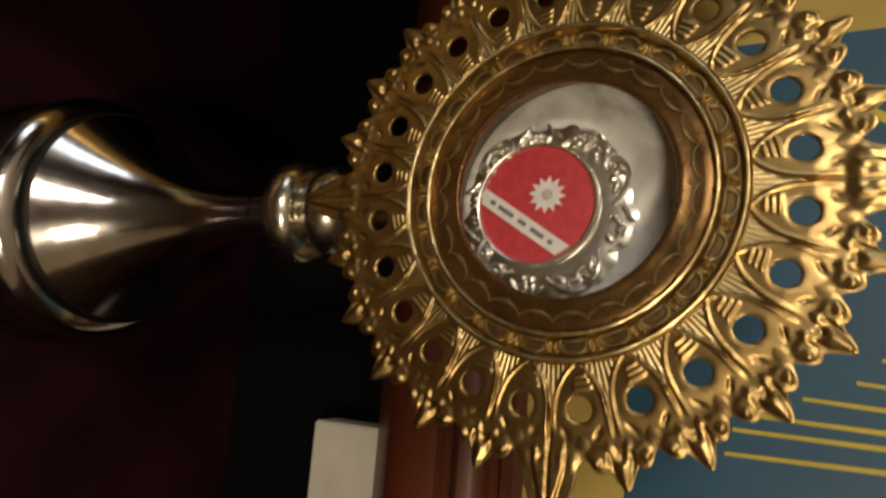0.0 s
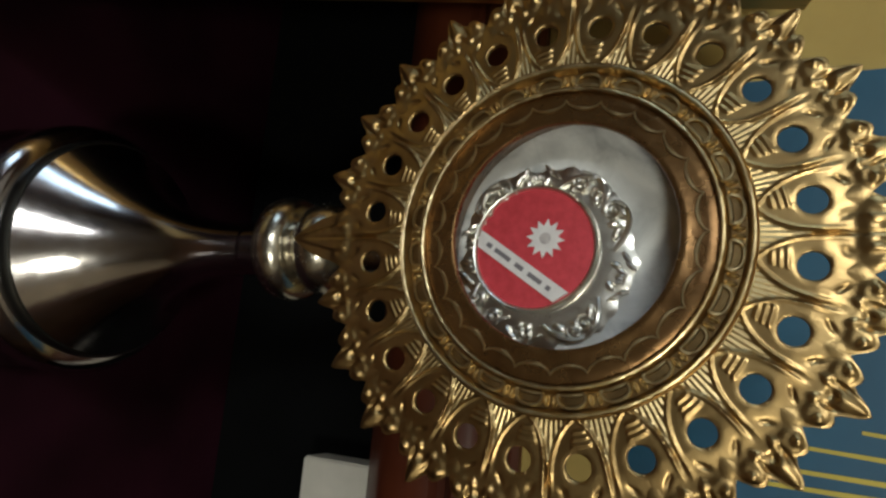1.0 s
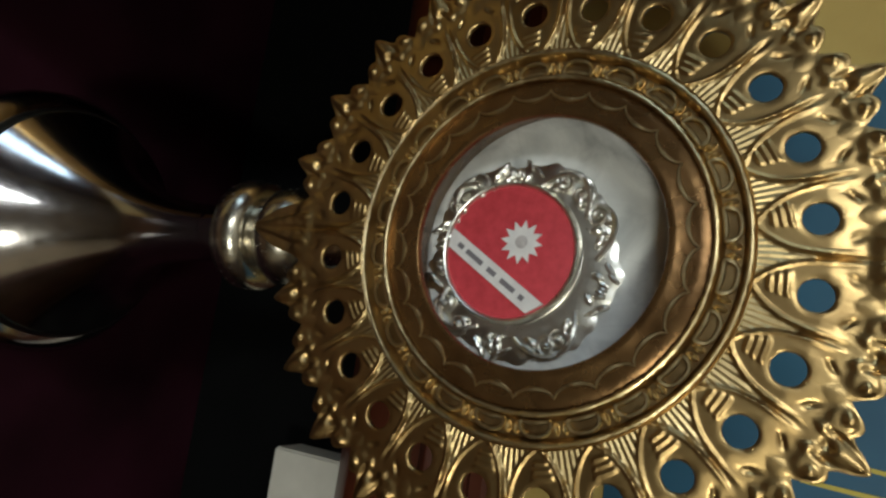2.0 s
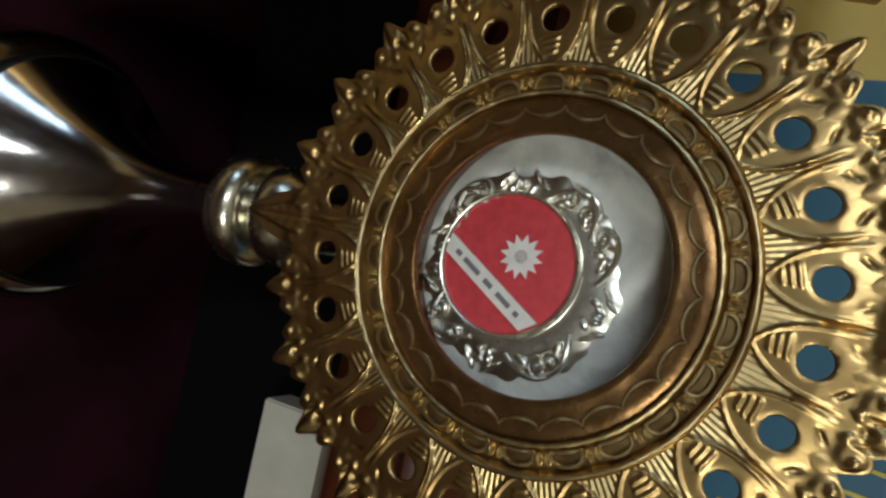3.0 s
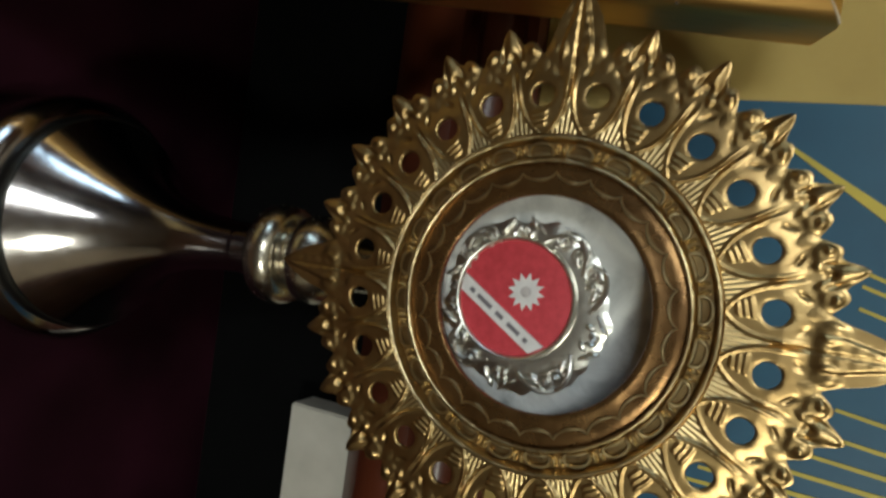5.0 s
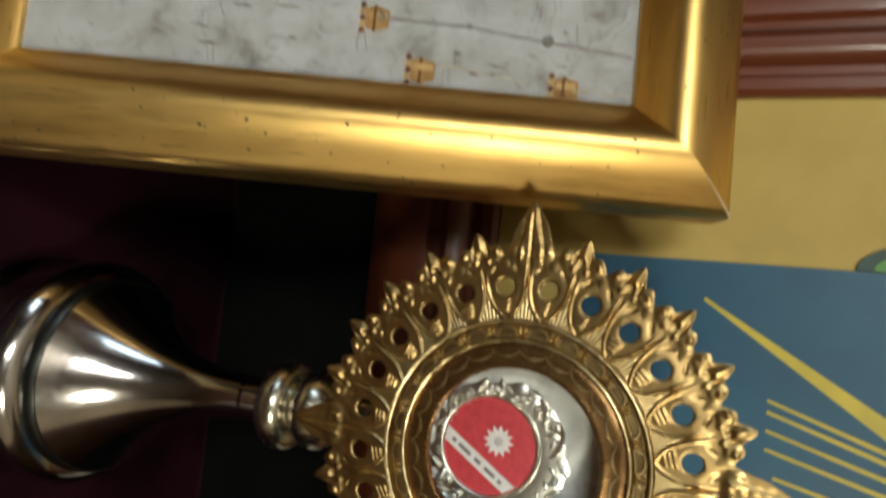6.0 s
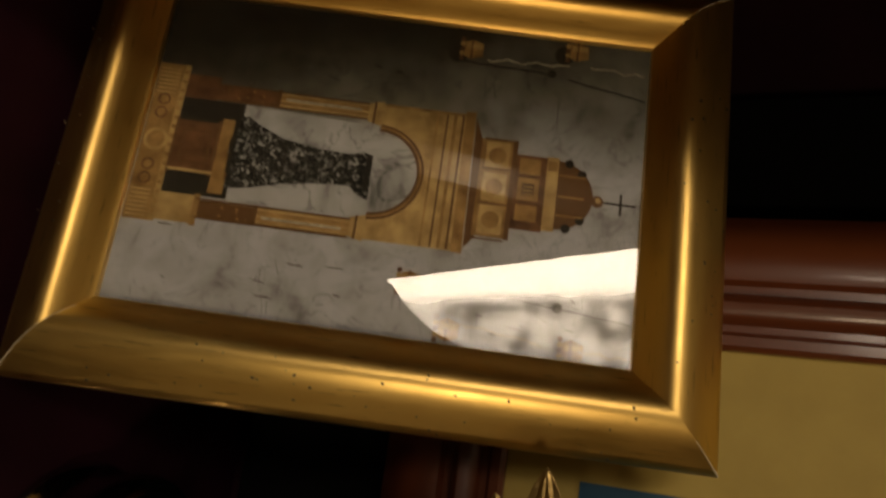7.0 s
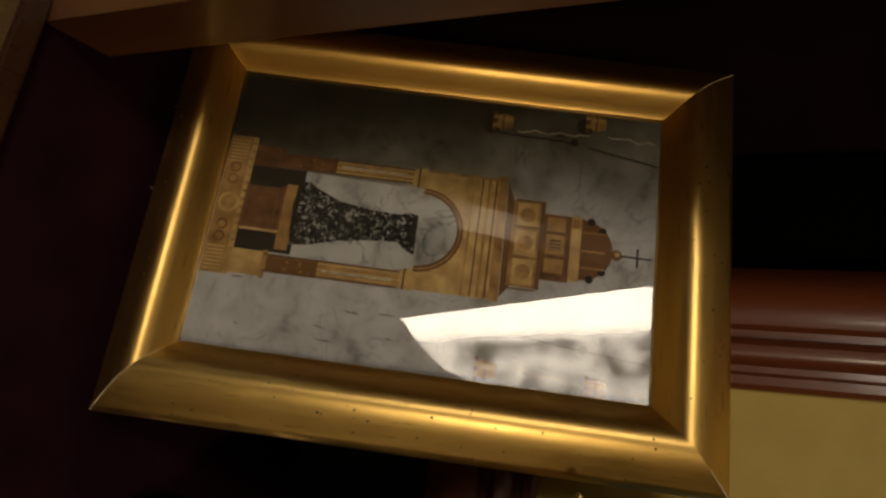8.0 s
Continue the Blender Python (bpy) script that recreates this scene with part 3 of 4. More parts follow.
def relief(r, psi, leaf):
    """Height of the casting; psi in degrees from the nearest tip's axis, -7.5 to 7.5."""
    phi = np.where(psi > 0, 7.5 - psi, -7.5 - psi)          # degrees from the hole's axis
    x, y = r * np.sin(np.radians(phi)), r * np.cos(np.radians(phi))
    tx, ty = r * np.sin(np.radians(psi)), r * np.cos(np.radians(psi))
    ax, at = np.abs(x), np.abs(tx)
    w = np.interp(r, [0.0372, 0.0385, 0.040, 0.042, 0.044, 0.046, 0.048, 0.050, 0.053, 0.056], [0.0002, 0.0006, 0.0023, 0.0038, 0.0048, 0.0055, 0.0059, 0.0062, 0.0064, 0.0064])
    inside = np.clip((w - ax) / 0.0003, 0, 1)
    fade = np.clip((0.0545 - r) / 0.005, 0, 1)
    h = inside * (0.0005 + 0.00012 * (1 - np.clip(ax / np.maximum(w, 1e-4), 0, 1) ** 2)) * fade       # shallow almond petals
    h += 0.00048 * gauss(ax - w + 0.0003, 0.00036) * (r > 0.0385) * fade                              # their sharp raised border
    tri = (1 - inside) * np.clip((0.0475 - r) / 0.0008, 0, 1)
    rib = np.abs(np.cos(psi * np.pi / 1.5)) ** 0.7
    h += tri * (0.0002 - 0.09 * (r - 0.0385) + 0.00042 * rib)                                          # ribbed triangles between the petals
    d = np.hypot(x, y - HOLE_R)
    h -= 0.00012 * gauss(d - HOLE, 0.0005) * inside
    for k, rb in enumerate((0.0412, 0.0425, 0.0438)):
        side = np.clip((x + 0.25 * w) / 0.0004, 0, 1) * np.clip((0.72 * w - x) / 0.0004, 0, 1)
        h += 0.00046 * gauss(r - rb + 0.12 * x, 0.00030) * side                           # three curved strokes beside the hole
    for sx in (-1, 1):
        h -= 0.0006 * gauss((x - sx * 0.0034) * 0.8 + sx * (y - 0.0530) * 0.6, 0.00036) * gauss((y - 0.0530) * 0.8 - sx * (x - sx * 0.0034) * 0.6, 0.0012)    # engraved dashes
        h += 0.00035 * np.clip(1.8 - 1.8 * (np.hypot(tx - sx * 0.0043, ty - 0.0578) / 0.0025) ** 2, 0, 1)    # round side lobes of each tip
        h -= 0.0008 * gauss(tx - sx * 0.0021, 0.00035) * gauss(ty - 0.0588, 0.0014) * (1 - leaf)
        h += 0.0006 * np.clip(1 - (np.hypot(tx - sx * 0.0019, ty - 0.0562) / 0.0010) ** 2, 0, 1) ** 0.7 * (1 - leaf)
        h += 0.0006 * np.clip(1 - (np.hypot(tx - sx * 0.0050, ty - 0.0584) / 0.0010) ** 2, 0, 1) ** 0.7 * (1 - 0.6 * leaf)
    ridge = np.clip(1 - at / (0.0019 - 0.25 * np.clip(ty - 0.0600, 0, 0.005)), 0, 1)
    h += 0.0007 * ridge * np.clip((ty - 0.0585) / 0.001, 0, 1) * (1 - leaf)                            # keeled middle lobe
    h -= 0.0008 * gauss(np.hypot(tx, ty - 0.0580), 0.0007) * (1 - leaf)
    h += 0.0002 * np.clip(1 - (np.hypot(x, (y - 0.0553) * 0.8) / 0.0015) ** 2, 0, 1) ** 0.7
    body = np.clip((0.0036 - at - 0.25 * np.clip(r - 0.060, 0, 1)) / 0.0006, 0, 1) * np.clip((r - 0.0545) / 0.002, 0, 1)
    vein = 0.0006 * body - 0.0006 * gauss(tx, 0.00030) * (r > 0.0475)
    for k in range(4):
        rv = 0.0572 + 0.0029 * k
        vein -= 0.00034 * gauss(ty - rv - 0.55 * at, 0.00038) * np.clip((at - 0.0006) / 0.0004, 0, 1) * np.clip((0.0031 - at) / 0.0005, 0, 1)
    return h + leaf * vein, tri


def sunburst():
    n_a = 24 * NT
    ang = np.arange(n_a) * 360.0 / n_a
    tip = np.round(ang / 15.0)
    psi = ang - tip * 15.0
    leaf = (np.mod(tip, 6) == 0).astype(float)
    u = np.abs(psi) / 7.5
    out = np.where(leaf > 0, np.interp(u, OUT_U, OUT_LEAF), np.interp(u, OUT_U, OUT_TIP))
    s = np.linspace(0, 1, NR + 1)
    r = R0 + np.outer(out - R0, s)
    P, L = np.repeat(psi[:, None], NR + 1, 1), np.repeat(leaf[:, None], NR + 1, 1)
    th = np.radians(ang)[:, None]
    X, Z = r * np.sin(th), r * np.cos(th)
    ha = np.radians(np.floor(ang / 15.0) * 15.0 + 7.5)[:, None]
    hx, hz = HOLE_R * np.sin(ha), HOLE_R * np.cos(ha)
    D = np.hypot(X - hx, Z - hz)
    inside = D < HOLE
    gone = inside[:, :-1] | inside[:, 1:]
    gone = gone | np.roll(gone, -1, 0)                      # cells that the hole cuts away
    rim = np.zeros_like(inside)
    for da in (0, 1):
        g = np.roll(gone, da, 0)
        rim[:, :-1] |= g
        rim[:, 1:] |= g
    rim &= ~inside
    Xs, Zs = np.where(rim, hx + (X - hx) * HOLE / np.maximum(D, 1e-6), X), np.where(rim, hz + (Z - hz) * HOLE / np.maximum(D, 1e-6), Z)
    rs_, as_ = np.hypot(Xs, Zs), np.degrees(np.arctan2(Xs, Zs))
    h, tri = relief(rs_, np.where(rim, as_ - 15.0 * np.round(as_ / 15.0), P), L)
    for _ in range(2):                                      # the casting's edges are worn round
        h = 0.5 * h + 0.25 * (np.roll(h, 1, 0) + np.roll(h, -1, 0))
        h[:, 1:-1] = 0.5 * h[:, 1:-1] + 0.25 * (h[:, 2:] + h[:, :-2])
    h *= np.clip((1 - s) / 0.05, 0.3, 1)[None, :]
    dish = 0.0003 * ((r - R0) / 0.03) ** 2
    verts = np.stack([Xs, -h + dish - 0.0006, Zs + CZ], -1).reshape(-1, 3)
    faces, m = [], NR + 1
    for i in range(n_a):
        j = (i + 1) % n_a
        for q in range(NR):
            if not (inside[i, q] or inside[j, q] or inside[i, q + 1] or inside[j, q + 1]):
                faces.append((i * m + q, j * m + q, j * m + q + 1, i * m + q + 1))
    used = sorted({i for f in faces for i in f})
    back = {o: k for k, o in enumerate(used)}
    flat = tri.reshape(-1)
    pale = [bool(np.mean(flat[list(f)]) > 0.5) for f in faces]
    return (verts[used].tolist(), [tuple(back[i] for i in f) for f in faces]), pale


burst, ribbed = sunburst()
plate = part("sunburst_plate", burst, GOLD, mon, "pierced cast gold sunburst with paler ribbed triangles", True)
plate.data.materials.append(GOLD_RIB)
plate.data.polygons.foreach_set("material_index", [int(q) for q in ribbed])
plate.data.shade_smooth()
sol = plate.modifiers.new("thickness", "SOLIDIFY")
sol.thickness, sol.offset = 0.0010, -1.0

part("capsule", dial([(0.0290, 0.0165), (0.0372, 0.0165), (0.0378, 0.0150), (0.0378, -0.0012), (0.0382, -0.0026), (0.0388, -0.0030), (0.0388, -0.0012), (0.0384, 0.0005)], 144, (0, 0, CZ)), GOLD_BAND, mon, "gold rim of the capsule", True)
part("bezel", dial([(0.0385, -0.0008), (0.0384, -0.0028), (0.0381, -0.0035), (0.0378, -0.0036), (0.0375, -0.0032), (0.0372, -0.0020), (0.0367, -0.0013), (0.0338, -0.0013), (0.0333, -0.0018), (0.0329, -0.0030),
                    (0.0326, -0.0035), (0.0323, -0.0034), (0.0320, -0.0026), (0.0317, -0.0010)], 240, (0, 0, CZ)), GOLD_BAND, mon, "polished gold bezel between two raised ridges", True)
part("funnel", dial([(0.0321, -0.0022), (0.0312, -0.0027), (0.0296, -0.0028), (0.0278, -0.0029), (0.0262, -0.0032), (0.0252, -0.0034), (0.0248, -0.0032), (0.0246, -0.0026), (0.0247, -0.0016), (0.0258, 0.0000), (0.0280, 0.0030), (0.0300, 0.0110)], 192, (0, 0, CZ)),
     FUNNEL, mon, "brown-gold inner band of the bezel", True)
sc = []
for i in range(24 * 14):
    a = 2 * math.pi * i / (24 * 14)
    q = abs(math.sin(12 * a)) ** 0.55
    rr = 0.0299 - 0.0019 * q
    sc.append((rr * math.sin(a), -0.0031 + 0.0001 * q, CZ + rr * math.cos(a)))
part("scalloped_edge", tube(sc, [0.00028 + 0.00026 * abs(math.sin(math.pi * i / 14)) ** 3 for i in range(len(sc))], 6, True), GOLD_PALE, mon, "scalloped gold edging with outward points", True)
for name, rr in (("outer_ridge", 0.0379), ("inner_ridge", 0.0325)):
    ring_pts = [(rr * math.sin(2 * math.pi * i / 160), -0.0033, CZ + rr * math.cos(2 * math.pi * i / 160)) for i in range(160)]
    part(name, tube(ring_pts, [0.00046 + 0.00012 * math.sin(i * 2.7) + 0.00008 * math.sin(i * 0.9) for i in range(160)], 8, True), GOLD_PALE, mon, "bright worn gold ridge", True)
# chain of open ovals and paired beads in the bezel's track
ov = []
for i in range(28):
    t = 2 * math.pi * i / 28
    ov.append((0.0029 * math.copysign(abs(math.cos(t)) ** 0.7, math.cos(t)), -0.0001, 0.00125 * math.copysign(abs(math.sin(t)) ** 0.7, math.sin(t)) - 0.00012 * (math.cos(t) * 2.9) ** 2 * 0.9))
oval = part("oval", tube([(x, y - 0.0004, z) for x, y, z in ov], [0.00036 + 0.00014 * abs(math.cos(math.pi * i / 7)) for i in range(28)], 6, True), GOLD_PALE, mon)
pair = [part("bead", blob((0, 0, 0), 0.00062, 0.0012, 0.00125), GOLD_PALE, mon) for _ in range(2)]
rm = 0.0352
for k in range(24):
    for base, off in ((oval, 7.5), (pair[0], -1.35), (pair[1], 1.35)):
        a = radians(15 * k + off)
        m = pose(rm * math.sin(a) - MX, -0.0014 - MY, CZ + rm * math.cos(a) - MZ, 0, math.degrees(a), 0)
        if k == 0:
            base.matrix_basis = m
        else:
            o = new(base.name.split(".")[0], base.data)
            o.parent = mon
            o.matrix_basis = m
part("inner_back", dial([(0.0, 0.0156), (0.026, 0.0156), (0.0310, 0.0150), (0.0318, 0.0140), (0.0318, 0.0160), (0.0, 0.0162)], 96, (0, 0, CZ)), GOLD_BAND, mon, "brown-gold back of the capsule", True)
part("satin_backing", dial([(0.0, 0.0112), (0.018, 0.0111), (0.0250, 0.0108), (0.0285, 0.0104), (0.0299, 0.0108), (0.0300, 0.0155)], 96, (0, 0, CZ)), SATIN, mon, "grey-white marbled satin backing", True)
part("back_cover", dial([(0.0, 0.0185), (0.030, 0.0185), (0.0372, 0.0168), (0.0372, 0.0160), (0.0, 0.0160)], 72, (0, 0, CZ)), GOLD_BAND, mon, world_space=True)

# ---- the relic medallion in the capsule ----
TX, TY, TZ = 0.0, 0.0120, 0.1895
med = thing("relic_medallion", pose(TX, 0.0148, TZ), "round red relic medallion in an ornate silver frame", "medallion")
med.matrix_basis = pose(TX + 0.0006, 0.0125, TZ + 0.0008)      # it stands just off the satin


def at_med(u, y, v):
    return (TX + u, y, TZ + v)


part("back_plate", dial([(0.0, 0.0149), (0.0175, 0.0149), (0.0180, 0.0140), (0.0175, 0.0130), (0.0, 0.0130)], 96, at_med(0, 0, 0)), SILVER, med, world_space=True)
part("inner_rim", dial([(0.0143, 0.0126), (0.0144, 0.0113), (0.0147, 0.0109), (0.0150, 0.0108), (0.0153, 0.0111), (0.0155, 0.0118), (0.0157, 0.0124), (0.0158, 0.0134)], 128, at_med(0, 0, 0)), SILVER, med, "polished silver rim", True)
rnd = random.Random(4)


OU, OV = 0.0016, 0.0022           # the ornament sits a little off the disc's centre


def on_frame(r, a, y):
    return at_med(OU + r * math.sin(a), y, OV + r * math.cos(a))


def sweep_scroll(a0, span, size, hand):
    """A long scroll that rises from the inner rim, runs outwards and curls up at its end."""
    pts, rad = [], []
    for i in range(16):
        s = i / 15
        a = a0 + hand * span * s
        pts.append(on_frame(0.0166 + 0.0052 * math.sin(s * math.pi * 0.55), a, 0.0122 - 0.0009 * math.sin(s * math.pi)))
        rad.append(0.00030 + 0.00034 * math.sin(math.pi * (0.15 + 0.7 * s)))
    a1 = a0 + hand * (span + 0.02)
    c = on_frame(0.0192, a1, 0.0118)
    for i in range(1, 22):
        s = i / 21
        t = hand * s * 1.6 * 2 * math.pi
        q = size * (1 - 0.78 * s)
        pts.append((c[0] + q * math.sin(a1 + t), c[1] - 0.0005 * s, c[2] + q * math.cos(a1 + t)))
        rad.append(0.00048 - 0.00014 * s)
    return join(tube(pts, rad, 7), blob((c[0], c[1] - 0.0006, c[2]), size * 0.30, size * 0.36, size * 0.30))


def leaf_spray(a, hand, n):
    """Small overlapping leaves that fan out along the rim."""
    out = []
    for i in range(n):
        b = a + hand * 0.085 * i
        r = 0.0196 + 0.0011 * math.sin(i * 1.9)
        out.append(blob(on_frame(r, b, 0.0122), 0.00062, 0.0009, 0.0019 - 0.0002 * i, b + hand * (0.9 - 0.25 * i), 6, 8))
    out.append(blob(on_frame(0.0176, a + hand * 0.10, 0.0118), 0.0008, 0.0008, 0.0014, a + 0.4, 6, 8))
    return join(*out)


for k in range(9):
    a = 2 * math.pi * k / 9 + 0.12 * rnd.uniform(-1, 1)
    hand = 1 if k % 2 else -1
    part("scroll", sweep_scroll(a, 0.46 + 0.05 * rnd.random(), 0.0022 + 0.0004 * rnd.random(), hand), SILVER, med, world_space=True)
    part("leaf", leaf_spray(a - hand * 0.10, -hand, 4), SILVER, med, world_space=True)
    part("petal", blob(on_frame(0.0178, a + hand * 0.22, 0.0121), 0.0010, 0.0010, 0.0020, a + hand * 1.1, 6, 10), SILVER, med, world_space=True)
bed = []
for i in range(180):
    a = 2 * math.pi * i / 180
    bed.append(0.0213 + 0.0007 * math.sin(9 * a + 0.5) + 0.0004 * math.sin(23 * a))
bv = [on_frame(f * (bed[i] if f > 0.9 else 0.0200), 2 * math.pi * i / 180, y) for f, y in ((0.70, 0.0125), (0.92, 0.0124), (1.0, 0.0130), (1.0, 0.0146), (0.70, 0.0148)) for i in range(180)]
part("ornament_bed", (bv, [(q * 180 + i, q * 180 + (i + 1) % 180, q * 180 + 180 + (i + 1) % 180, q * 180 + 180 + i) for q in range(4) for i in range(180)]), SILVER, med, world_space=True)

disc = part("red_disc", dial([(0.0, 0.0112), (0.008, 0.0113), (0.013, 0.0116), (0.0146, 0.0119), (0.0146, 0.0128), (0.0, 0.0128)], 96, at_med(0, 0, 0)), RED, med, "red silk disc", True)
st = []
for i in range(24):
    a = 2 * math.pi * i / 24 + 0.1
    r = 0.0047 if i % 2 == 0 else 0.0030
    st.append((TX - 0.0020 + r * math.sin(a), TZ + 0.0030 + r * math.cos(a)))
part("paper_star", prism(st, 0.0108, 0.0113), PAPER, disc, "white twelve-pointed paper star", True, smooth=False)
part("star_centre", dial([(0.0, 0.01072), (0.0012, 0.0107), (0.0016, 0.0109)], 24, (TX - 0.0020, 0, TZ + 0.0030)), material("grey_relic", (0.56, 0.51, 0.49), 0.8, scale=900, bump=0.6, bump_scale=1800), disc, "small greyish relic on the star", True)
# paper strip, clipped to the disc
SA = radians(33.5)
du, dv = Vector((math.sin(SA), math.cos(SA))), Vector((-math.cos(SA), math.sin(SA)))
sc0 = Vector((0.0052, -0.0024))


def chord(off, w):
    out = []
    for sgn in (-1, 1):
        o = sc0 + dv * off
        bq, cq = o.dot(du), o.length_squared - 0.0140 ** 2
        out.append(o + du * (-bq + sgn * math.sqrt(max(bq * bq - cq, 0))))
    return out


lo, hi = chord(-0.0019, 0), chord(0.0019, 0)
strip_poly = [(TX + q.x, TZ + q.y) for q in (lo[0], lo[1], hi[1], hi[0])]
strip = part("paper_strip", prism(strip_poly, 0.0107, 0.0118), PAPER, disc, "narrow white paper strip with a line of small grey writing", True, smooth=False)
for s0, s1 in ((-0.0108, -0.0093), (-0.0082, -0.0034), (-0.0018, 0.0006), (0.0022, 0.0062), (0.0076, 0.0088)):
    q = [sc0 + du * a + dv * b for a, b in ((s0, -0.00055), (s1, -0.00055), (s1, 0.00055), (s0, 0.00055))]
    part("word_bar", prism([(TX + p.x, TZ + p.y) for p in q], 0.01055, 0.0108), INK, strip, world_space=True, smooth=False)

# ---- gilded frame with its photograph ----
FW, FH, FM = 0.136, 0.206, 0.0305
gf = thing("gilded_picture_frame", pose(-0.179, -0.0455, -0.0016, -19.5, 0, 0), "gilded wooden picture frame leaning back on the shelf", "picture frame")
OX0, OX1, OZ0, OZ1 = -FW / 2, FW / 2, 0.0305, 0.0305 + FH
GPROF = [(0.0, 0.004), (0.0, -0.0035), (0.0015, -0.0045), (0.0040, -0.0072), (0.0070, -0.0109), (0.0095, -0.0132), (0.0115, -0.0143), (0.0135, -0.0147), (0.0160, -0.0144), (0.0190, -0.0131), (0.0220, -0.0113),
         (0.0250, -0.0091), (0.0278, -0.0071), (0.0296, -0.0058), (0.0302, -0.0044), (FM, -0.0025), (FM, 0.0120), (0.0, 0.0120)]
for sd in ("bottom", "top", "left", "right"):
    part("frame_rail", mitred(OX0, OX1, OZ0, OZ1, GPROF, sd, (0.95, 1.09, 0.95, 1.12)), GILT_LEVEL if sd in ("bottom", "top") else GILT, gf)
photo = part("photograph", box(OX0 - 0.003, OX1 + 0.003, 0.0, 0.0025, OZ0 - 0.003, OZ1 + 0.003), MARBLE, gf, "photograph of an ochre stone shrine before veined marble", smooth=False)
part("back_strut", prism([(-0.02, 0.03), (0.02, 0.03), (0.012, 0.16), (-0.012, 0.16)], 0.0125, 0.016), BROWN, gf)
pane = part("glass_pane", box(OX0 - 0.002, OX1 + 0.002, -0.0026, -0.0014, OZ0 - 0.002, OZ1 + 0.002), GLASS, gf, "clear glass pane", smooth=False)
pane.visible_shadow = False


def printed(name, pts, mat, layer=1):
    """A flat printed shape in the photograph; pts in millimetres from its lower corner."""
    part(name, prism([(OX0 + u / 1000, OZ0 + v / 1000) for u, v in pts], -0.00012 * layer, 0.0003 - 0.00012 * layer), mat, photo, smooth=False)


def rect(u0, u1, v0, v1):
    return [(u0, v0), (u1, v0), (u1, v1), (u0, v1)]


def arc(cu, cv, r, a0, a1, n=18):
    return [(cu + r * math.cos(radians(a0 + (a1 - a0) * i / n)), cv + r * math.sin(radians(a0 + (a1 - a0) * i / n))) for i in range(n + 1)]


printed("plinth", rect(34, 103, 0.4, 13), OCHRE, 1)
printed("plinth_band", rect(34, 103, 11.0, 13.5), OCHRE_LIGHT, 2)
printed("roundel", arc(68.5, 6.2, 5.0, 0, 345, 20), OCHRE_LIGHT, 2)
printed("roundel_eye", arc(68.5, 6.2, 3.7, 0, 345, 20), OCHRE, 3)
for k in range(7):
    for u in (36, 90):
        printed("flute", rect(u + 1.8 * k, u + 1.8 * k + 0.8, 1.5, 9.5), OCHRE_LIGHT, 2)
printed("pedestal", rect(90.2, 102, 13.2, 29.5), OCHRE_LIGHT, 1)
printed("pedestal", rect(37.6, 48.2, 13.2, 27.5), OCHRE_BROWN, 1)
printed("pedestal_cap", rect(89.4, 102.8, 27.6, 30.0), OCHRE, 2)
printed("shadow_bay", rect(48.3, 90.2, 13.3, 40.0), PHOTO_DARK, 1)
printed("brown_block", rect(58.5, 80.5, 13.4, 32), OCHRE_BROWN, 2)
printed("brown_cap", rect(56, 88.5, 32, 38), OCHRE, 2)
printed("column", rect(40.8, 47.6, 27.5, 53.0), OCHRE_BROWN, 2)
printed("column", rect(41.2, 48.0, 53.0, 92.0), OCHRE, 2)
printed("column", rect(92.0, 99.6, 30.0, 53.0), OCHRE_DARK, 2)
printed("column", rect(91.4, 98.6, 53.0, 91.0), OCHRE, 2)
for u in (41.0, 44.2, 46.4, 92.2, 95.0, 97.2):
    printed("column_light", rect(u, u + 0.9, 53.5, 91.0), OCHRE_LIGHT, 3)
for u in (39.5, 89.5):
    printed("capital", [(u + 1, 91), (u + 9, 91), (u + 10.5, 97), (u - 0.5, 97)], OCHRE_LIGHT, 3)
    printed("capital_band", rect(u, u + 10, 93, 94), OCHRE_DARK, 4)
# wall over the arch, with the arch cut through it
sp = [(40, 97)] + [(50.5, 97)] + arc(70.0, 97.0, 19.5, 180, 0, 20) + [(99, 97), (98.8, 135), (39.6, 134)]
LIGHT_MARBLE = marbled("photo_light_marble", (0.30, 0.295, 0.28), (0.23, 0.225, 0.21), (0.08, 0.078, 0.07), 40, 20, (0.28, 0.40, 0.60))
printed("arch_opening", [(48.5, 40), (91.0, 40), (90.0, 97)] + arc(70.0, 97.0, 19.8, 2, 178, 20) + [(50.2, 97)], LIGHT_MARBLE, 1)
printed("arch_wall", sp, OCHRE_LIGHT, 1)
ring = arc(70.0, 97.0, 20.6, 180, 0, 20) + arc(70.0, 97.0, 17.6, 0, 180, 20)
printed("arch_moulding", ring, OCHRE_DARK, 3)
printed("arch_bead", arc(70.0, 97.0, 19.6, 180, 0, 20) + arc(70.0, 97.0, 18.8, 0, 180, 20), OCHRE, 4)
for v, th, mt in ((119.5, 0.8, OCHRE), (123.5, 0.8, OCHRE_DARK), (126.5, 1.4, OCHRE), (130, 1.0, OCHRE_DARK)):
    printed("cornice_line", rect(40.5, 98.5, v, v + th), mt, 2)
printed("cornice", [(38.6, 131.4), (99.2, 132.4), (99.6, 136.8), (38.4, 135.6)], OCHRE, 3)
printed("cornice_shadow", [(41.0, 136.0), (97.0, 137.0), (92.0, 141.0), (50.0, 139.5)], OCHRE_DARK, 2)
printed("upper_stage", rect(49.5, 91.2, 139.5, 153.5), OCHRE, 2)
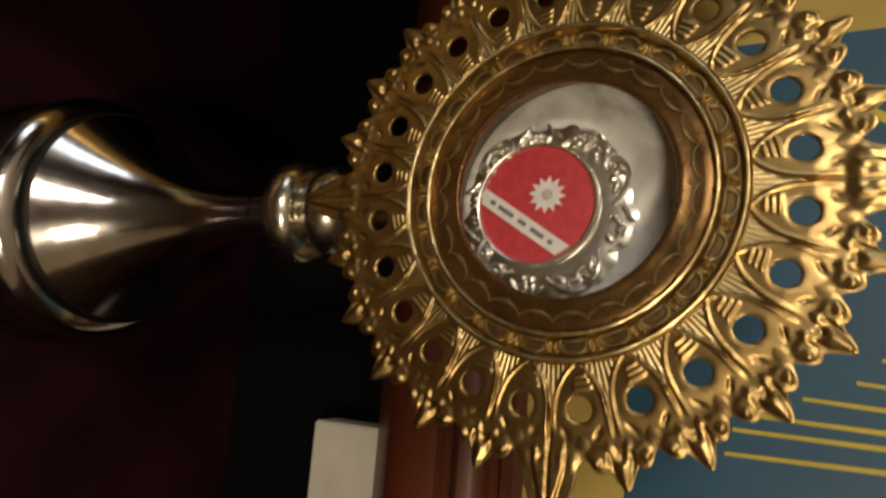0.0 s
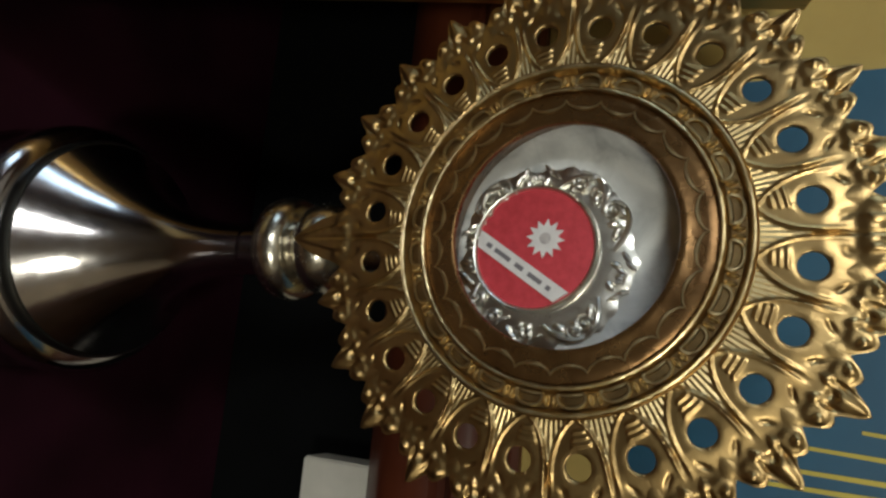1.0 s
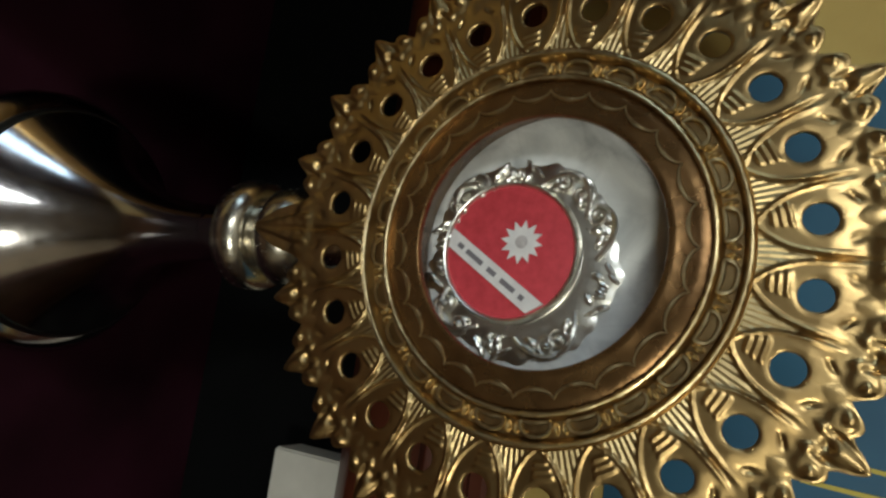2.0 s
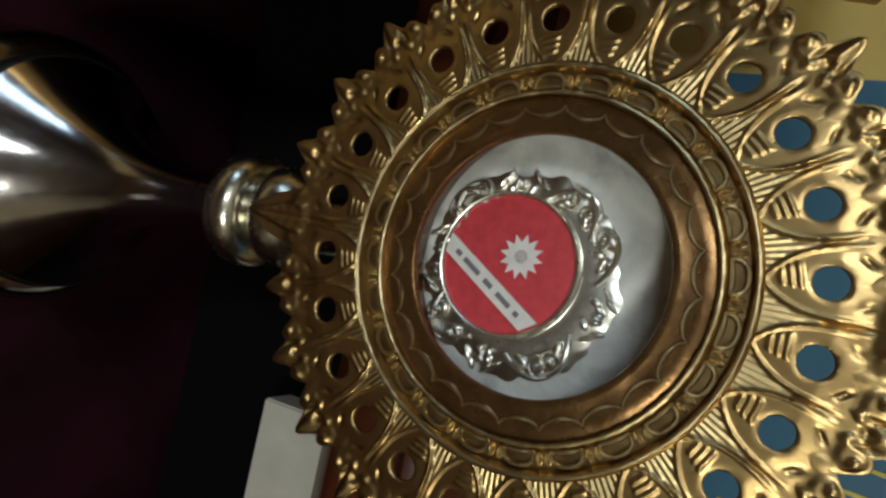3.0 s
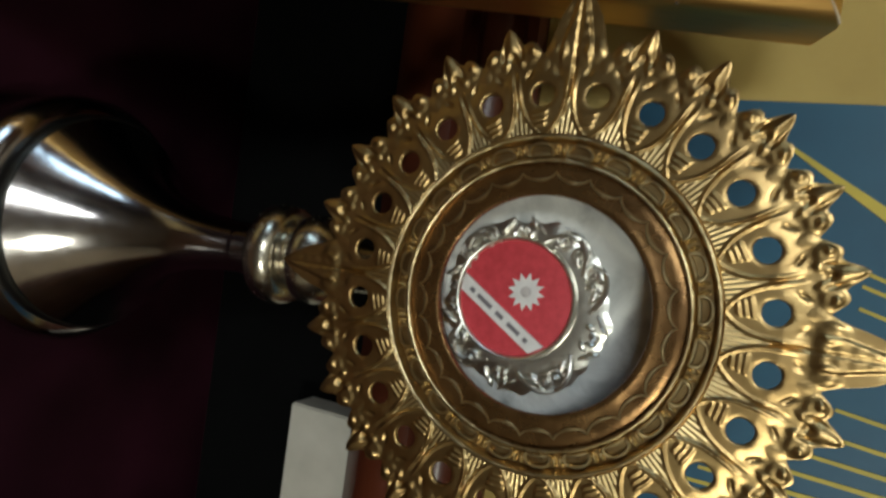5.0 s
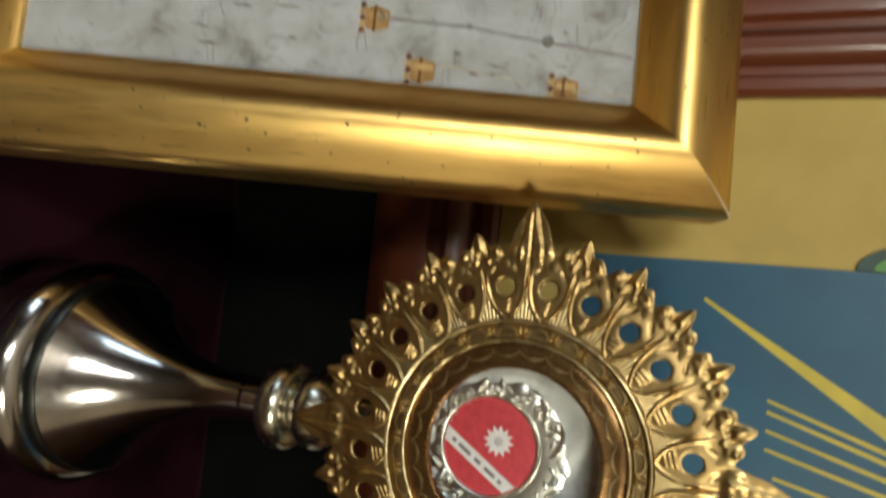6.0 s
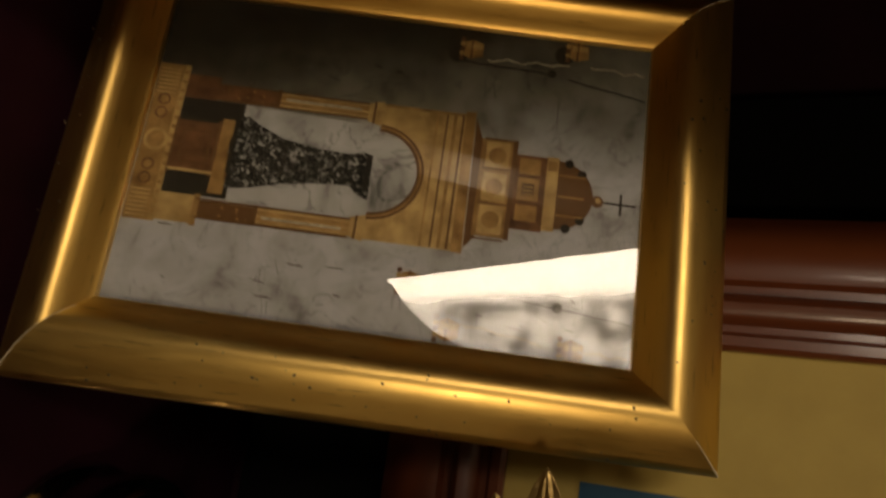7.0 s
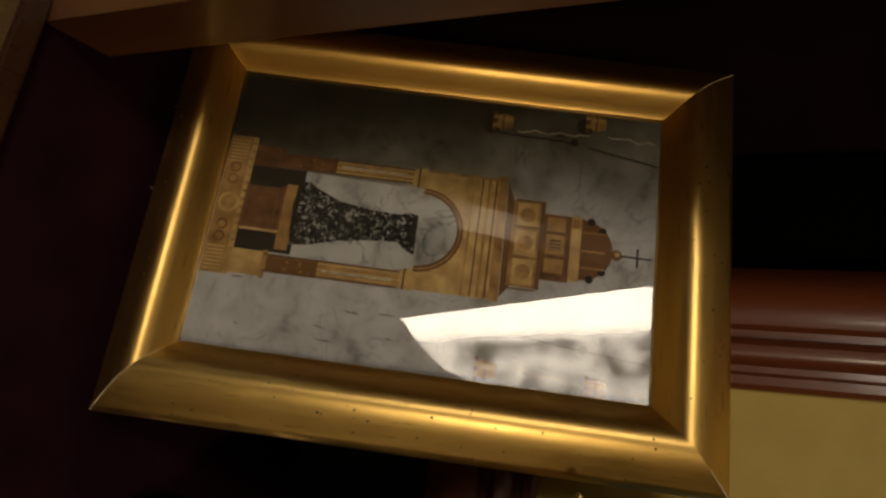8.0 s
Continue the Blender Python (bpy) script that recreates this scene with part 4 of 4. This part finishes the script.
for u in (50.5, 64.0, 78.0):
    printed("stage_panel", rect(u, u + 12.0, 141.5, 151.2), OCHRE_LIGHT, 3)
    printed("stage_roundel", arc(u + 6.0, 146.4, 3.6, 0, 345, 16), OCHRE, 4)
printed("stage_band", rect(48.8, 91.6, 152.4, 154.4), OCHRE_DARK, 3)
printed("lantern", rect(54.5, 86.5, 154.0, 167.0), OCHRE_BROWN, 2)
for u in (56.0, 64.4, 76.0):
    printed("lantern_panel", rect(u, u + (9.6 if u == 64.4 else 6.8), 155.8, 164.5), OCHRE, 3)
printed("lantern_grille", rect(66.6, 72.0, 157.6, 162.6), OCHRE_DARK, 4)
printed("drum", rect(54.0, 85.6, 166.6, 171.8), OCHRE_LIGHT, 2)
printed("dome", [(54.6, 171.5)] + arc(69.8, 172.0, 14.6, 178, 2, 18) + [(85.0, 171.5)], OCHRE_DARK, 2)
for u, v in ((56.0, 176.0), (83.6, 176.6), (60.0, 181.5), (79.6, 182.0)):
    printed("dome_knob", arc(u, v, 1.9, 0, 345, 10), PHOTO_DARK, 3)
printed("finial_ball", arc(70.6, 188.4, 2.5, 0, 345, 14), OCHRE_DARK, 3)
printed("finial_eye", arc(70.2, 188.7, 1.2, 0, 345, 10), OCHRE_LIGHT, 4)
printed("cross_post", rect(70.2, 71.0, 190.0, 204.0), PHOTO_DARK, 2)
printed("cross_arm", rect(66.2, 75.2, 197.4, 198.4), PHOTO_DARK, 2)
printed("capital_relief", [(85.5, 38.4), (66, 36.5), (54.0, 38.6), (53.6, 42.6), (56.4, 47), (61.2, 58), (63.4, 72), (64.2, 86), (62.6, 92), (63.6, 96), (82.8, 96.4), (81.6, 92.6), (77.6, 88), (78.6, 74), (80.8, 60),
                        (84.2, 48)], LACE, 3)
for v, hgt in ((59.5, 1.2), (37.2, 2.0), (93.4, 2.4)):
    printed("relief_band", rect(63.5 if v > 50 else 56, 79.0, v, v + hgt), PHOTO_DARK, 4)


def line(pts, w):
    """A thin band along points, as a closed outline."""
    left, right = [], []
    for i, p in enumerate(pts):
        a, b = Vector(pts[max(i - 1, 0)]), Vector(pts[min(i + 1, len(pts) - 1)])
        d = (b - a).normalized() * w
        left.append((p[0] - d.y, p[1] + d.x))
        right.append((p[0] + d.y, p[1] - d.x))
    return left + right[::-1]


def wavy(u0, v0, u1, v1, amp, waves, n=36):
    return [(u0 + (u1 - u0) * i / n + amp * math.sin(2 * math.pi * waves * i / n) * (0.6 + 0.4 * math.sin(i * 0.9)), v0 + (v1 - v0) * i / n) for i in range(n + 1)]


# hanging lamps of the photographed shrine: crowned cups on chains
for u, v in ((130.0, 136.0), (113.5, 119.0), (9.5, 131.0), (4.5, 176.0), (132.0, 184.0)):
    if u < 40:
        printed("cup_shadow", arc(u + 2.5, v - 6.5, 4.2, 0, 345, 14), PHOTO_DARK, 1)
    printed("candle_cup", [(u - 3.4, v - 4.2), (u + 3.4, v - 4.2), (u + 4.4, v - 1.0), (u + 3.0, v + 3.8), (u - 3.0, v + 3.8), (u - 4.4, v - 1.0)], OCHRE, 2)
    printed("cup_light", rect(u - 2.4, u - 0.2, v - 3.4, v + 3.2), OCHRE_LIGHT, 3)
    printed("cup_rim", rect(u - 4.6, u + 4.6, v - 1.6, v - 0.6), OCHRE_DARK, 3)
    for k in range(5):
        printed("cup_leaf", arc(u - 4.4 + 2.2 * k, v - 5.2, 1.1, 0, 345, 8), OCHRE_LIGHT if k % 2 else OCHRE_BROWN, 3)
PALE_CHAIN = material("photo_pale_chain", (0.36, 0.32, 0.25), 0.5, scale=300, dark=(0.18, 0.15, 0.11), bump=0.0, spec=0.05)
for u0, v0, u1, v1, amp, waves in ((13.5, 137, 12.0, 172, 0.9, 3), (11.0, 181, 12.5, 204, 1.0, 2), (127.0, 140, 131.0, 172, 0.9, 2.4), (131.5, 186, 132.5, 205, 0.9, 2)):
    printed("chain", line(wavy(u0, v0, u1, v1, amp, waves), 0.34), PALE_CHAIN, 3)
for u0, v0, u1, v1, amp, waves in ((15.0, 124, 17.0, 166, 0.5, 1), (18.0, 172, 24.0, 205, 0.3, 1), (112.5, 118, 113.5, 150, 0.6, 0.5), (113.5, 150, 117.0, 186, 0.5, 0.5), (117.0, 186, 119.0, 205, 0.3, 1)):
    printed("chain", line(wavy(u0, v0, u1, v1, amp, waves), 0.34), PHOTO_DARK if u0 < 40 else PHOTO_SHADE, 2)
for u, v, q in ((16.4, 165.0, 1.9), (113.4, 150.0, 1.1), (116.0, 176.5, 2.1), (112.6, 120.0, 1.5)):
    printed("chain_drop", arc(u, v, q, 0, 345, 10), PHOTO_DARK if u < 40 else PHOTO_SHADE, 3)
rd = random.Random(23)
# fine cracks that run across the marble
for k in range(16):
    u, v = rd.choice((rd.uniform(22, 36), rd.uniform(103, 130), rd.uniform(103, 130))), rd.uniform(8, 200)
    p, q = [(u, v)], rd.uniform(-0.25, 0.25)
    for i in range(9):
        q += rd.uniform(-0.10, 0.10)
        p.append((p[-1][0] + rd.uniform(0.5, 1.1), p[-1][1] + q))
    printed("wall_crack", line([c for c in p if 2 < c[0] < 134], rd.uniform(0.08, 0.16)), PHOTO_DARK if u < 40 else PHOTO_SHADE, 2)
# carved beads, leaf scrolls and edges of the photographed stonework
for k in range(16):
    printed("plinth_bead", arc(37.5 + 4.1 * k, 12.3, 0.9, 0, 345, 8), OCHRE, 4)
for u in (50.5, 56.5, 79.5, 85.5):
    printed("plinth_scroll", arc(u, 5.6, 2.6, 5, 355, 16) + arc(u, 5.6, 1.9, 355, 5, 16), OCHRE_BROWN, 4)
for u in (42.5, 94.5):
    printed("column_ring", rect(u - 2.6, u + 5.0, 52.2, 53.8), OCHRE_DARK, 5)
    printed("column_glint", rect(u + 1.0, u + 2.0, 56.0, 88.0), PALE_CHAIN, 5)
    for k in range(6):
        printed("column_fleck", arc(u + rd.uniform(-1, 4), rd.uniform(31, 51), rd.uniform(0.3, 0.6), 0, 345, 7), OCHRE, 5)
printed("block_edge", rect(79.6, 80.8, 14.0, 32.0), OCHRE_LIGHT, 5)
printed("block_panel", [(62, 16.5), (77, 16.5), (77, 29), (62, 29), (62, 16.5), (63, 17.5), (63, 28), (76, 28), (76, 17.5), (63, 17.5)], OCHRE_DARK, 5)
printed("lantern_lattice", [(67.0, 158.0), (71.6, 158.0), (71.6, 162.2), (67.0, 162.2)], OCHRE, 5)
for k in range(3):
    printed("lattice_bar", rect(67.2 + 1.6 * k, 67.8 + 1.6 * k, 158.0, 162.2), PHOTO_DARK, 6)
for u in (47.0, 60.0, 75.0, 90.0):
    printed("stage_edge", rect(u + 2.0, u + 2.6, 140.5, 152.4), OCHRE_DARK, 5)

# small worn specks along the gilding, and bare corners
rs = random.Random(11)
for i in range(90):
    side = rs.choice(("right", "top", "right", "bottom", "left"))
    w = rs.choice((0.0125, 0.0165, 0.0205, 0.0245, 0.0285)) + rs.uniform(-0.001, 0.001)
    y = float(np.interp(w, [p[0] for p in GPROF[1:15]], [p[1] for p in GPROF[1:15]]))
    t = rs.random()
    if side == "right":
        c = (OX1 + w * 1.12, y, OZ0 + t * FH)
    elif side == "left":
        c = (OX0 - w * 0.95, y, OZ0 + t * FH)
    elif side == "top":
        c = (OX0 + t * FW, y, OZ1 + w * 1.09)
    else:
        c = (OX0 + t * FW, y, OZ0 - w)
    q = rs.uniform(0.00022, 0.00060)
    part("worn_speck", blob(c, q, 0.00022, q * rs.uniform(0.8, 1.8), rs.random() * 3, 3, 6), SPECK, gf)
fb, ft, fl, fr = 0.95, 1.09, 0.95, 1.12
for sx, sz, w0 in ((1, -1, 0.004), (-1, 1, 0.012), (-1, -1, 0.018), (1, 1, 0.020)):
    pts = []
    for k in range(10):
        w = w0 + (0.0300 - w0) * k / 9
        y = float(np.interp(w, [p[0] for p in GPROF[1:16]], [p[1] for p in GPROF[1:16]]))
        pts.append(((OX1 + w * fr) if sx > 0 else (OX0 - w * fl), y - 0.00002, (OZ1 + w * ft) if sz > 0 else (OZ0 - w * fb)))
    part("worn_mitre", tube(pts, [0.00016 + 0.00022 * (k / 9) ** 2 for k in range(10)], 6), BARE, gf, "pale worn edge of a corner joint")
# shaded edges and small flaws of the photographed shrine and wall
for u in (40.6, 47.4, 91.2, 98.8):
    printed("column_shade", rect(u, u + 0.7, 28.5, 91.0), OCHRE_DARK, 5)
for v in (13.2, 30.6, 37.4):
    printed("block_shade", rect(57.0, 82.0, v, v + 0.9), OCHRE_DARK, 4)
for u in (61.0, 70.0, 78.0):
    printed("dome_rib", rect(u, u + 0.8, 172.5, 183.0), OCHRE, 4)
printed("dome_light", rect(56.0, 60.0, 167.4, 171.2), OCHRE, 4)
printed("wall_edge", rect(39.9, 41.0, 98.0, 133.0), OCHRE, 3)
for i in range(34):
    u, v = rs.choice((rs.uniform(3, 36), rs.uniform(103, 132))), rs.uniform(6, 200)
    a, b = rs.uniform(0.25, 0.9), rs.uniform(0.8, 4.5)
    t = rs.uniform(-0.6, 0.6)
    printed("wall_flaw", [(u - a, v - b), (u + a * 0.4, v - b * 0.4), (u + a + t, v + b), (u + t - a * 0.3, v + b * 0.5)], PHOTO_DARK if u < 40 else PHOTO_SHADE, 1)
